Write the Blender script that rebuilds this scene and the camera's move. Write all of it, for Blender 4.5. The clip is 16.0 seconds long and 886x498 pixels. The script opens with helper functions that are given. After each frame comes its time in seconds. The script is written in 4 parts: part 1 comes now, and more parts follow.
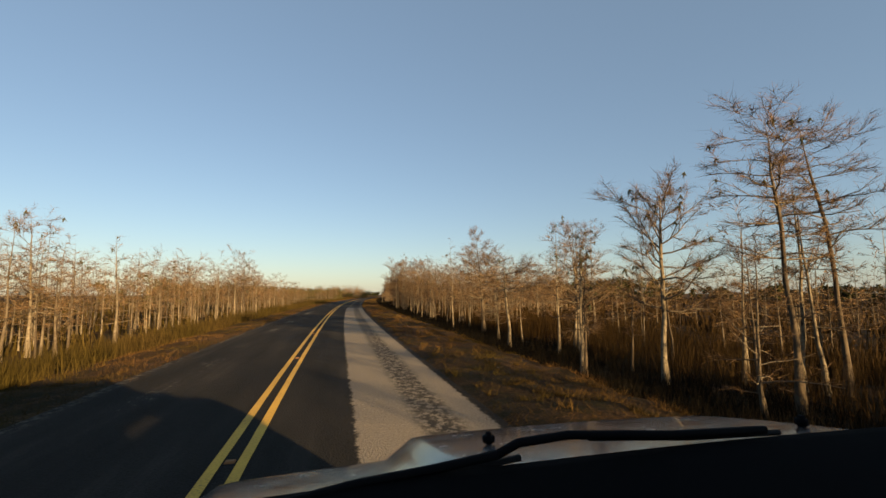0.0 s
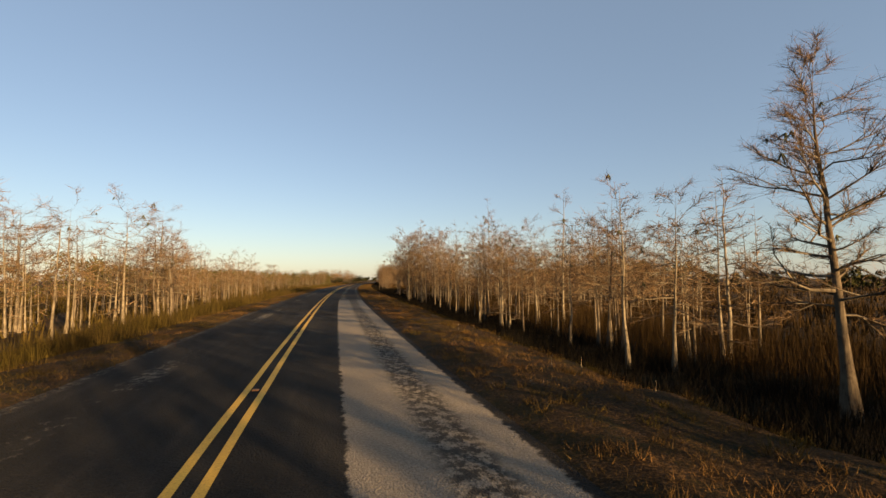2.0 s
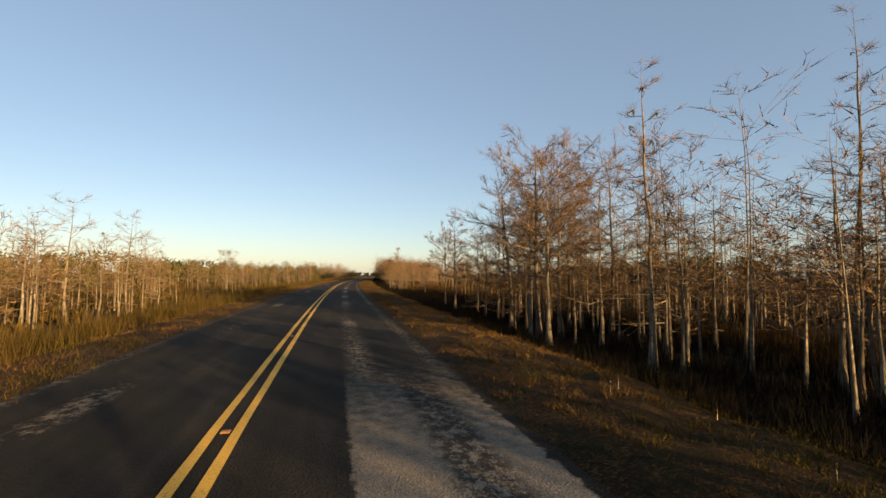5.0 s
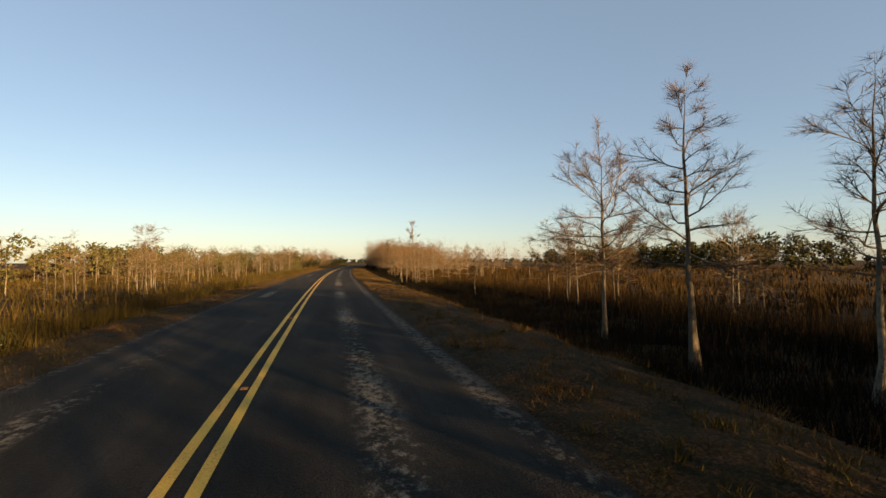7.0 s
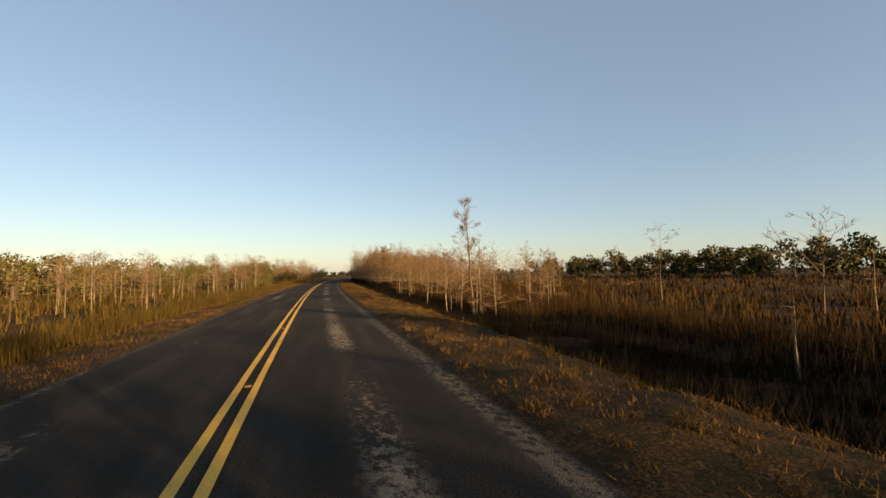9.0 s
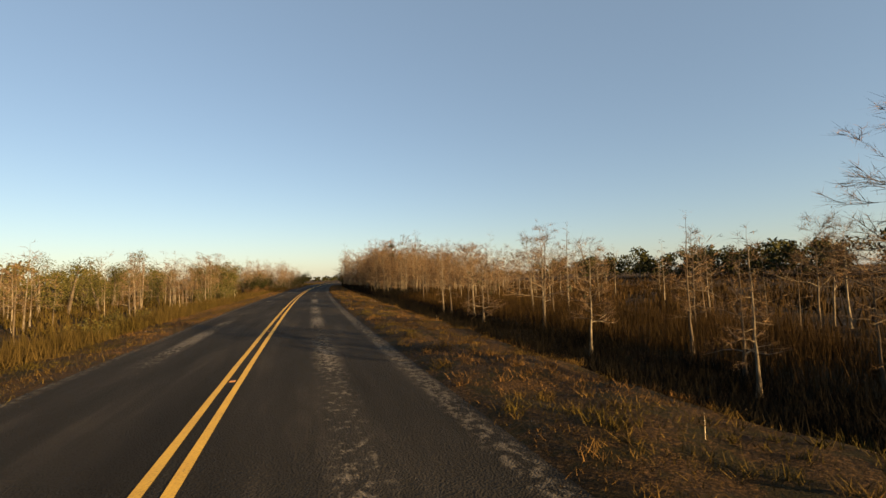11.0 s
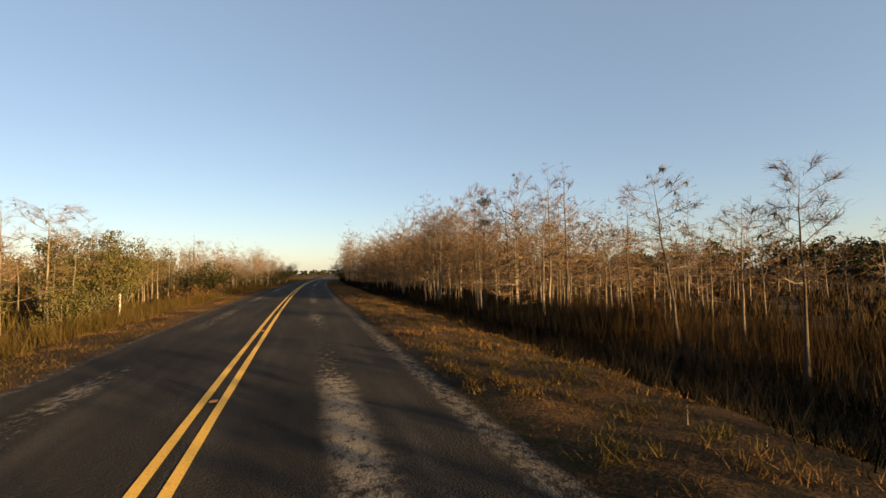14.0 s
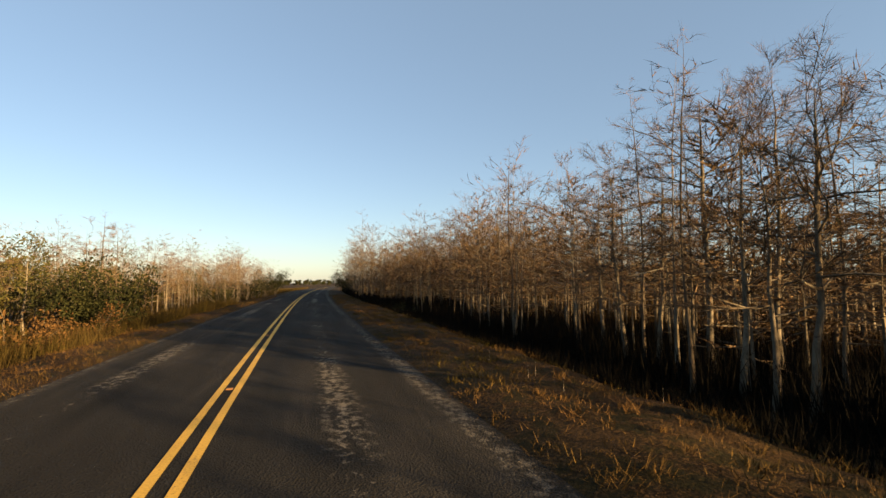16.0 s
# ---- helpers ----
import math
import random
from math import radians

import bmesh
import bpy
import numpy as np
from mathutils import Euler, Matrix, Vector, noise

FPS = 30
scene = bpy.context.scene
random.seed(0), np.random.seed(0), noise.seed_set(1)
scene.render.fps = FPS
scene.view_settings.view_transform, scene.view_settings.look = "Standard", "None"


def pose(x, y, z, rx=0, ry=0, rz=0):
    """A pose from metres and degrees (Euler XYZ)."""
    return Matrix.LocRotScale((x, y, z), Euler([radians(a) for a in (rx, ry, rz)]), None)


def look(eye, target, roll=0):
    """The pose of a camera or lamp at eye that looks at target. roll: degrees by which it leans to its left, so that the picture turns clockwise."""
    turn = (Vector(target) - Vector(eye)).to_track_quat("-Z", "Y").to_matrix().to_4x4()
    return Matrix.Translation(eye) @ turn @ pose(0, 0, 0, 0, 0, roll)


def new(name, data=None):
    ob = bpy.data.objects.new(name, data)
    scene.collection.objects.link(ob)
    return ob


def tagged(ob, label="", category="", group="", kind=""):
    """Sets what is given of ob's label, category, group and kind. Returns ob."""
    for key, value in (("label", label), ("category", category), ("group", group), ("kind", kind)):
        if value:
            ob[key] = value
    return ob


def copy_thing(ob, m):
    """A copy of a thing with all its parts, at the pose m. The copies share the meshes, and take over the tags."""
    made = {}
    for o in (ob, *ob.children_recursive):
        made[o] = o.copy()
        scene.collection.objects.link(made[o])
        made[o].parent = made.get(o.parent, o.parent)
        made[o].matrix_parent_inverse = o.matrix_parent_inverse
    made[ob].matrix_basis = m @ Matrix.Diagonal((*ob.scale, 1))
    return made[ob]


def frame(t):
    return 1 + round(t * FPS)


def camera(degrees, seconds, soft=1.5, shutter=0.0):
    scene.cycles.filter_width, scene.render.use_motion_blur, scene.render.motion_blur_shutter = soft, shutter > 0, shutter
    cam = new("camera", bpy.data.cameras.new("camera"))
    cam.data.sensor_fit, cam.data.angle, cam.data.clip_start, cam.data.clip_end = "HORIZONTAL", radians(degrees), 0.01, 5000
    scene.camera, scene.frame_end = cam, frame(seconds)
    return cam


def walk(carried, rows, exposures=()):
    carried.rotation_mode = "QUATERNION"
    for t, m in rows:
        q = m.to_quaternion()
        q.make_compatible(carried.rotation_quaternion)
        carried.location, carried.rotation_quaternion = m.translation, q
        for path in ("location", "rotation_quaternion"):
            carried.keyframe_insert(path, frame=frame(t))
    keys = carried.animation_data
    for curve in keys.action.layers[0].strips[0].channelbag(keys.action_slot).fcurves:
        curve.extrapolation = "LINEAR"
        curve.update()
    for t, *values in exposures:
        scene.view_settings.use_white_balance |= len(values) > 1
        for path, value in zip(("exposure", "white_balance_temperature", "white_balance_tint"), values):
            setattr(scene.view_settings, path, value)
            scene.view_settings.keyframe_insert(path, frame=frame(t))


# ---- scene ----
cam = camera(87.7, 16.0)
PATH = [
    (0.0, (0.961, -0.000, 1.600), (23.564, 96.926, 11.320), -0.21),
    (0.5, (1.032, 4.900, 1.600), (24.299, 101.563, 12.320), -0.98),
    (1.0, (1.082, 9.927, 1.600), (24.150, 106.787, 10.876), -0.52),
    (1.5, (1.150, 14.920, 1.600), (25.921, 111.626, 7.471), -0.53),
    (2.0, (1.206, 20.023, 1.600), (26.199, 116.629, 8.130), -0.22),
    (2.5, (1.371, 25.154, 1.600), (26.829, 121.606, 8.593), 0.68),
    (3.0, (1.499, 30.452, 1.600), (26.625, 127.064, 7.505), 1.26),
    (3.5, (1.633, 35.853, 1.600), (25.048, 132.979, 5.892), 1.17),
    (6.0, (2.407, 62.500, 1.600), (31.996, 157.801, 8.107), 0.08),
    (6.5, (2.687, 67.778, 1.600), (32.638, 163.138, 4.667), 0.37),
    (7.0, (2.936, 73.056, 1.600), (32.908, 168.422, 4.251), -0.25),
    (7.5, (3.298, 78.401, 1.600), (35.088, 173.151, 5.028), -0.52),
    (8.0, (3.518, 83.738, 1.600), (35.866, 178.247, 6.242), -0.28),
    (10.5, (5.514, 110.371, 1.600), (42.541, 203.112, 6.900), -2.04),
    (11.0, (5.989, 115.718, 1.600), (43.262, 208.332, 7.377), -1.69),
    (11.5, (6.436, 121.078, 1.600), (43.216, 213.876, 7.576), -1.23),
    (12.0, (6.840, 126.550, 1.600), (43.824, 219.269, 7.550), -1.02),
    (12.5, (7.409, 131.873, 1.600), (44.638, 224.532, 6.936), -1.06),
    (13.0, (7.918, 137.008, 1.600), (46.843, 229.036, 5.560), -1.28),
    (13.5, (8.389, 142.078, 1.600), (47.759, 233.923, 5.397), -1.19),
    (14.0, (8.937, 147.045, 1.600), (48.684, 238.678, 6.458), -0.80),
    (14.5, (9.487, 152.223, 1.600), (50.924, 243.063, 7.175), -0.87),
    (15.0, (10.045, 157.494, 1.600), (50.980, 248.581, 6.839), -0.59),
    (15.5, (10.704, 162.754, 1.600), (51.943, 253.701, 6.874), -0.70),
    (16.0, (11.343, 167.973, 1.600), (52.114, 259.012, 8.647), -0.56),
]
EXPOSURES = [(0.0, 2.00, 6670, 14), (1.0, 2.00, 6670, 14), (2.0, 2.12, 6950, 19), (3.5, 2.20, 7000, 21), (6.0, 2.25, 6850, 16), (6.5, 2.25, 6900, 16), (7.5, 2.26, 7270, 19), (8.0, 2.26, 7270, 19),
             (10.5, 2.16, 6920, 16), (12.0, 2.20, 7000, 15), (13.5, 2.28, 7000, 19), (14.5, 2.34, 7000, 18), (16.0, 2.40, 6770, 15)]
walk(cam, [(t, look(eye, target, roll)) for t, eye, target, roll in PATH], exposures=EXPOSURES)

# ---- light: low sun behind the car, clear sky ----
SUN_EL, SUN_AZ = 8.4, 28.0          # degrees; azimuth to the right of straight behind
world = bpy.data.worlds.new("sky")
scene.world = world
world.use_nodes = True
wn = world.node_tree.nodes
sky = wn.new("ShaderNodeTexSky")
sky.sky_type = "NISHITA"
sky.sun_disc = False
sky.sun_elevation = radians(SUN_EL)
sky.sun_rotation = radians(180 - SUN_AZ)
sky.altitude = 0
sky.air_density, sky.dust_density, sky.ozone_density = 0.9, 0.45, 1.6
wn["Background"].inputs[1].default_value = 0.050
haze = wn.new("ShaderNodeMix")          # an even veil of thin haze over the clear sky
haze.data_type = "RGBA"
haze.inputs[0].default_value = 0.42
haze.inputs[7].default_value = (1.38, 1.99, 2.58, 1)
world.node_tree.links.new(sky.outputs[0], haze.inputs[6])
world.node_tree.links.new(haze.outputs[2], wn["Background"].inputs[0])

sun = new("sun", bpy.data.lights.new("sun", "SUN"))
sun.data.energy, sun.data.angle, sun.data.color = 5.0, radians(0.6), (1.0, 0.66, 0.30)
sun_from = Vector((math.sin(radians(SUN_AZ)), -math.cos(radians(SUN_AZ)), math.tan(radians(SUN_EL)))).normalized()
sun.matrix_world = look(tuple(sun_from * 50), (0, 0, 0))

# ---- materials ----
def material(name, roughness=0.9):
    m = bpy.data.materials.new(name)
    m.use_nodes = True
    n, l = m.node_tree.nodes, m.node_tree.links
    b = n["Principled BSDF"]
    b.inputs["Roughness"].default_value = roughness
    b.inputs["Specular IOR Level"].default_value = 0.08
    return m, n, l, b


def noise_node(n, l, scale, detail=4.0, rough=0.6, vec=None):
    t = n.new("ShaderNodeTexNoise")
    t.inputs["Scale"].default_value, t.inputs["Detail"].default_value, t.inputs["Roughness"].default_value = scale, detail, rough
    if vec is not None:
        l.new(vec, t.inputs["Vector"])
    return t.outputs["Fac"]


def ramp(n, l, fac, stops):
    r = n.new("ShaderNodeValToRGB")
    e = r.color_ramp.elements
    while len(e) < len(stops):
        e.new(0.5)
    for el, (p, c) in zip(e, stops):
        el.position, el.color = p, (*c, 1)
    l.new(fac, r.inputs["Fac"])
    return r.outputs["Color"]


def mix(n, l, fac, a, b, mode="MIX"):
    m = n.new("ShaderNodeMix")
    m.data_type, m.blend_type = "RGBA", mode
    for sock, v in ((m.inputs[0], fac), (m.inputs[6], a), (m.inputs[7], b)):
        if isinstance(v, (int, float)):
            sock.default_value = v
        elif isinstance(v, tuple):
            sock.default_value = (*v, 1)
        else:
            l.new(v, sock)
    return m.outputs[2]


def maths(n, l, op, a, b=0.0):
    m = n.new("ShaderNodeMath")
    m.operation = op
    for sock, v in zip(m.inputs, (a, b)):
        if isinstance(v, (int, float)):
            sock.default_value = v
        else:
            l.new(v, sock)
    return m.outputs[0]


def bump(n, l, b, height, strength=0.3, distance=0.02):
    u = n.new("ShaderNodeBump")
    u.inputs["Strength"].default_value, u.inputs["Distance"].default_value = strength, distance
    l.new(height, u.inputs["Height"])
    l.new(u.outputs["Normal"], b.inputs["Normal"])


def object_coords(n):
    return n.new("ShaderNodeTexCoord").outputs["Object"]


def plant_material(name, stops, scale=8.0, roughness=0.9, big=None):
    """Colour by island and by fine noise; big: a second, slow tint over the land."""
    m, n, l, b = material(name, roughness)
    g = n.new("ShaderNodeNewGeometry")
    fine = noise_node(n, l, scale, 3, 0.6, g.outputs["Position"])
    f = maths(n, l, "MULTIPLY_ADD", g.outputs["Random Per Island"], 0.6)
    f.node.inputs[2].default_value = 0.0
    f2 = maths(n, l, "MULTIPLY", fine, 0.4)
    c = ramp(n, l, maths(n, l, "ADD", f, f2), stops)
    if big:
        slow = noise_node(n, l, big[0], 2, 0.5, g.outputs["Position"])
        k = n.new("ShaderNodeMapRange")
        k.inputs[1].default_value, k.inputs[2].default_value = 0.4, 0.62
        l.new(slow, k.inputs[0])
        c = mix(n, l, k.outputs[0], c, mix(n, l, 1.0, c, big[1], "MULTIPLY"))
    l.new(c, b.inputs["Base Color"])
    return m


def bark_material():
    m, n, l, b = material("cypress_bark", 0.92)
    v = object_coords(n)
    mp = n.new("ShaderNodeMapping")
    mp.inputs["Scale"].default_value = (26, 26, 3.2)
    l.new(v, mp.inputs["Vector"])
    streak = noise_node(n, l, 1.0, 5, 0.65, mp.outputs[0])
    blotch = noise_node(n, l, 3.5, 4, 0.6, v)
    r = maths(n, l, "FRACT", maths(n, l, "ADD", n.new("ShaderNodeNewGeometry").outputs["Random Per Island"], n.new("ShaderNodeObjectInfo").outputs["Random"]))
    c = ramp(n, l, streak, [(0.3, (0.035, 0.030, 0.022)), (0.46, (0.085, 0.073, 0.051)), (0.72, (0.175, 0.151, 0.106))])
    c = mix(n, l, ramp(n, l, blotch, [(0.45, (0, 0, 0)), (0.6, (0.8, 0.8, 0.8))]), c, (0.185, 0.162, 0.118))
    scar = noise_node(n, l, 9.0, 3, 0.6, v)
    c = mix(n, l, ramp(n, l, scar, [(0.58, (0, 0, 0)), (0.66, (0.85, 0.85, 0.85))]), c, (0.024, 0.019, 0.013))
    c = mix(n, l, maths(n, l, "MULTIPLY", maths(n, l, "POWER", r, 1.1), 0.85), c, (0.040, 0.030, 0.021))
    l.new(c, b.inputs["Base Color"])
    bump(n, l, b, streak, 0.7, 0.02)
    return m


M_BARK = bark_material()
M_TWIG = plant_material("bare_twigs", [(0.1, (0.021, 0.0118, 0.0058)), (0.5, (0.082, 0.0525, 0.0275)), (0.9, (0.182, 0.128, 0.074))], 2.0)
M_TUFT = plant_material("air_plant_leaves", [(0.1, (0.025, 0.03, 0.015)), (0.6, (0.05, 0.055, 0.03)), (0.9, (0.09, 0.075, 0.05))], 9.0)
# one sawgrass, two colours: shade painted in on the right, sun on the left
M_SAW_SHADED = plant_material("shaded_sawgrass", [(0.0, (0.008, 0.0050, 0.0015)), (0.4, (0.018, 0.0110, 0.0031)), (0.7, (0.030, 0.0185, 0.0053)), (1.0, (0.050, 0.032, 0.010))], 5.0,
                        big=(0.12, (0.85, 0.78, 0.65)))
M_SAW_SUNLIT = plant_material("sunlit_sawgrass", [(0.0, (0.013, 0.0090, 0.0028)), (0.4, (0.030, 0.0205, 0.0058)), (0.7, (0.048, 0.033, 0.0094)), (1.0, (0.078, 0.054, 0.017))], 5.0,
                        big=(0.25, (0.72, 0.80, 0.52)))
# sedge kept near black: the ditch's shade is put into its colour
M_SHADE_SEDGE = plant_material("shade_dark_sedge", [(0.0, (0.0016, 0.0014, 0.0006)), (0.5, (0.0028, 0.0023, 0.001)), (1.0, (0.0055, 0.0041, 0.0016))], 5.0)
M_VERGE = plant_material("verge_grass", [(0.0, (0.014, 0.0095, 0.0038)), (0.4, (0.052, 0.029, 0.0095)), (0.7, (0.100, 0.056, 0.018)), (1.0, (0.17, 0.104, 0.040))], 3.0,
                         big=(0.35, (0.46, 0.62, 0.32)))
M_LEAF = plant_material("evergreen_leaves", [(0.0, (0.005, 0.0065, 0.0022)), (0.5, (0.013, 0.0155, 0.005)), (1.0, (0.036, 0.036, 0.012))], 1.0)
M_HAMMOCK = plant_material("hammock_leaves", [(0.0, (0.008, 0.0095, 0.003)), (0.5, (0.021, 0.023, 0.0072)), (1.0, (0.053, 0.050, 0.016))], 1.0)
M_RUST = plant_material("rusty_leaves", [(0.0, (0.022, 0.013, 0.005)), (0.5, (0.055, 0.031, 0.011)), (1.0, (0.12, 0.065, 0.022))], 1.0)
M_SHRUB = plant_material("shrub_leaves", [(0.0, (0.012, 0.012, 0.004)), (0.5, (0.038, 0.037, 0.011)), (1.0, (0.10, 0.086, 0.026))], 1.0)


def soil_material():
    m, n, l, b = material("marsh_soil", 0.95)
    v = object_coords(n)
    a = noise_node(n, l, 0.5, 6, 0.65, v)
    f = noise_node(n, l, 9.0, 5, 0.7, v)
    c = ramp(n, l, a, [(0.3, (0.012, 0.008, 0.0036)), (0.5, (0.026, 0.017, 0.007)), (0.72, (0.058, 0.037, 0.015))])
    c = mix(n, l, 0.6, c, ramp(n, l, f, [(0.38, (0.25, 0.24, 0.2)), (0.66, (1.4, 1.25, 1.1))]), "MULTIPLY")
    thatch = noise_node(n, l, 26.0, 4, 0.75, v)
    c = mix(n, l, ramp(n, l, thatch, [(0.48, (0, 0, 0)), (0.62, (0.85, 0.85, 0.85))]), c, (0.105, 0.060, 0.022))
    moss = noise_node(n, l, 1.6, 5, 0.7, v)
    c = mix(n, l, ramp(n, l, moss, [(0.47, (0, 0, 0)), (0.58, (0.75, 0.75, 0.75))]), c, (0.012, 0.0135, 0.004))
    l.new(c, b.inputs["Base Color"])
    bump(n, l, b, maths(n, l, "ADD", f, maths(n, l, "MULTIPLY", thatch, 0.4)), 1.0, 0.14)
    return m


M_SOIL = soil_material()


def band(n, l, x, lo, hi, soft):
    """1 between lo and hi, 0 outside, with soft edges."""
    out = []
    for edge, flip in ((lo, False), (hi, True)):
        r = n.new("ShaderNodeMapRange")
        r.interpolation_type = "SMOOTHSTEP"
        r.inputs[1].default_value, r.inputs[2].default_value = edge - soft, edge + soft
        if flip:
            r.inputs[3].default_value, r.inputs[4].default_value = 1.0, 0.0
        l.new(x, r.inputs[0])
        out.append(r.outputs[0])
    return maths(n, l, "MULTIPLY", *out)


def step_up(n, l, x, lo, hi):
    r = n.new("ShaderNodeMapRange")
    r.inputs[1].default_value, r.inputs[2].default_value = lo, hi
    l.new(x, r.inputs[0])
    return r.outputs[0]


def asphalt_material():
    """Worn asphalt in the road's own metres (UV: across, along), with pale limestone grit where the seal coat has gone."""
    m, n, l, b = material("worn_asphalt", 0.92)
    uv = n.new("ShaderNodeUVMap").outputs[0]
    sep = n.new("ShaderNodeSeparateXYZ")
    l.new(uv, sep.inputs[0])
    across, along_s = sep.outputs[0], sep.outputs[1]
    grit = noise_node(n, l, 42.0, 3, 0.85, uv)
    stone = n.new("ShaderNodeTexVoronoi")
    stone.inputs["Scale"].default_value = 45.0
    l.new(uv, stone.inputs["Vector"])
    mp = n.new("ShaderNodeMapping")
    mp.inputs["Scale"].default_value = (1.0, 0.10, 1.0)
    l.new(uv, mp.inputs["Vector"])
    wear = noise_node(n, l, 1.6, 6, 0.6, mp.outputs[0])
    mc = n.new("ShaderNodeMapping")
    mc.inputs["Scale"].default_value = (1.0, 0.7, 1.0)
    l.new(uv, mc.inputs["Vector"])
    crumble = noise_node(n, l, 8.0, 7, 0.75, mc.outputs[0])
    ragged = noise_node(n, l, 6.0, 5, 0.7, uv)
    slow = noise_node(n, l, 0.16, 2, 0.5, uv)
    c = ramp(n, l, wear, [(0.3, (0.011, 0.0108, 0.0096)), (0.55, (0.0205, 0.020, 0.0176)), (0.8, (0.048, 0.044, 0.037))])
    c = mix(n, l, 0.6, c, ramp(n, l, grit, [(0.3, (0.35, 0.35, 0.35)), (0.75, (1.9, 1.85, 1.8))]), "MULTIPLY")
    lime = ramp(n, l, noise_node(n, l, 30.0, 5, 0.8, uv), [(0.3, (0.13, 0.115, 0.09)), (0.7, (0.30, 0.27, 0.215))])
    d2 = maths(n, l, "ADD", across, maths(n, l, "MULTIPLY", maths(n, l, "SUBTRACT", ragged, 0.5), 0.28))
    # the broad coat on the near half of the right lane, worn through along a wheel track
    coat = maths(n, l, "MULTIPLY", band(n, l, d2, 1.22, 2.98, 0.03), band(n, l, maths(n, l, "ADD", along_s, maths(n, l, "MULTIPLY", maths(n, l, "SUBTRACT", ragged, 0.5), 9.0)), -400.0, 58.0, 3.0))
    track = maths(n, l, "MULTIPLY", band(n, l, d2, 2.0, 2.55, 0.12), step_up(n, l, crumble, 0.44, 0.52))
    coat = maths(n, l, "MULTIPLY", coat, maths(n, l, "SUBTRACT", 1.0, maths(n, l, "MULTIPLY", track, 0.85)))
    # worn streaks further on
    far_on = step_up(n, l, along_s, 55.0, 62.0)
    streak_r = maths(n, l, "MULTIPLY", band(n, l, d2, 1.34, 1.74, 0.16), step_up(n, l, maths(n, l, "ADD", crumble, maths(n, l, "MULTIPLY", maths(n, l, "SUBTRACT", slow, 0.5), 0.7)), 0.50, 0.62))
    streak_e = maths(n, l, "MULTIPLY", band(n, l, d2, 2.75, 3.05, 0.08), step_up(n, l, maths(n, l, "ADD", crumble, maths(n, l, "MULTIPLY", slow, 0.25)), 0.60, 0.68))
    streak_l = maths(n, l, "MULTIPLY", band(n, l, d2, -2.15, -1.75, 0.12), step_up(n, l, maths(n, l, "ADD", crumble, maths(n, l, "MULTIPLY", maths(n, l, "SUBTRACT", slow, 0.5), 0.9)), 0.55, 0.66))
    dust_l = maths(n, l, "MULTIPLY", band(n, l, d2, -3.3, -2.84, 0.1), step_up(n, l, crumble, 0.46, 0.68))
    worn = maths(n, l, "MULTIPLY", far_on, maths(n, l, "MULTIPLY", maths(n, l, "MAXIMUM", streak_r, maths(n, l, "MULTIPLY", streak_e, 0.5)), 0.75))
    worn = maths(n, l, "MAXIMUM", maths(n, l, "MAXIMUM", coat, worn), maths(n, l, "MULTIPLY", maths(n, l, "MAXIMUM", streak_l, dust_l), 0.6))
    c = mix(n, l, worn, c, lime)
    l.new(c, b.inputs["Base Color"])
    bump(n, l, b, maths(n, l, "ADD", stone.outputs["Distance"], grit), 1.0, 0.03)
    return m


def line_material():
    m, n, l, b = material("yellow_road_paint", 0.7)
    uv = n.new("ShaderNodeUVMap").outputs[0]
    grit = noise_node(n, l, 38.0, 5, 0.75, uv)
    slow = noise_node(n, l, 1.3, 4, 0.6, uv)
    worn = maths(n, l, "ADD", maths(n, l, "MULTIPLY", grit, 0.7), maths(n, l, "MULTIPLY", slow, 0.3))
    c = ramp(n, l, worn, [(0.36, (0.07, 0.06, 0.05)), (0.43, (0.45, 0.27, 0.05)), (0.6, (0.62, 0.38, 0.06))])
    l.new(c, b.inputs["Base Color"])
    bump(n, l, b, grit, 0.3, 0.006)
    return m


M_ROAD, M_LINE = asphalt_material(), line_material()


def plain(name, colour, roughness=0.6, metallic=0.0, vary=0.25, scale=30.0):
    """A paint or plastic with a little grime."""
    m, n, l, b = material(name, roughness)
    f = noise_node(n, l, scale, 4, 0.6, object_coords(n))
    c = mix(n, l, maths(n, l, "MULTIPLY", f, vary), colour, tuple(k * 0.45 for k in colour))
    l.new(c, b.inputs["Base Color"])
    b.inputs["Metallic"].default_value = metallic
    return m


M_MARKER = plain("amber_marker", (0.20, 0.10, 0.04), 0.6)
M_POST = plain("weathered_white_paint", (0.36, 0.34, 0.28), 0.8, vary=0.7, scale=14.0)
M_FOOT = plain("dark_wood", (0.06, 0.045, 0.03), 0.9)
M_FLOWER = plain("pale_flower_heads", (0.36, 0.32, 0.23), 0.8)

# ---- the lie of the land: s metres along the road's centre line, d metres to its right ----
BEND_R, S_A, S_B = 1375.7, -60.0, 460.0


def along(s, d, z=0.0):
    """The place at s, d: a gentle right-hand bend between S_A and S_B, straight beyond."""
    c = min(max(s, S_A), S_B)
    a, rest = c / BEND_R, s - c
    x, y = BEND_R * (1 - math.cos(a)), BEND_R * math.sin(a)
    return Vector((x + rest * math.sin(a) + d * math.cos(a), y + rest * math.cos(a) - d * math.sin(a), z))


def along_np(s, d):
    c = np.clip(s, S_A, S_B)
    a, rest = c / BEND_R, s - c
    x, y = BEND_R * (1 - np.cos(a)), BEND_R * np.sin(a)
    return x + rest * np.sin(a) + d * np.cos(a), y + rest * np.cos(a) - d * np.sin(a)


ROAD_L, ROAD_R = -3.0, 3.1


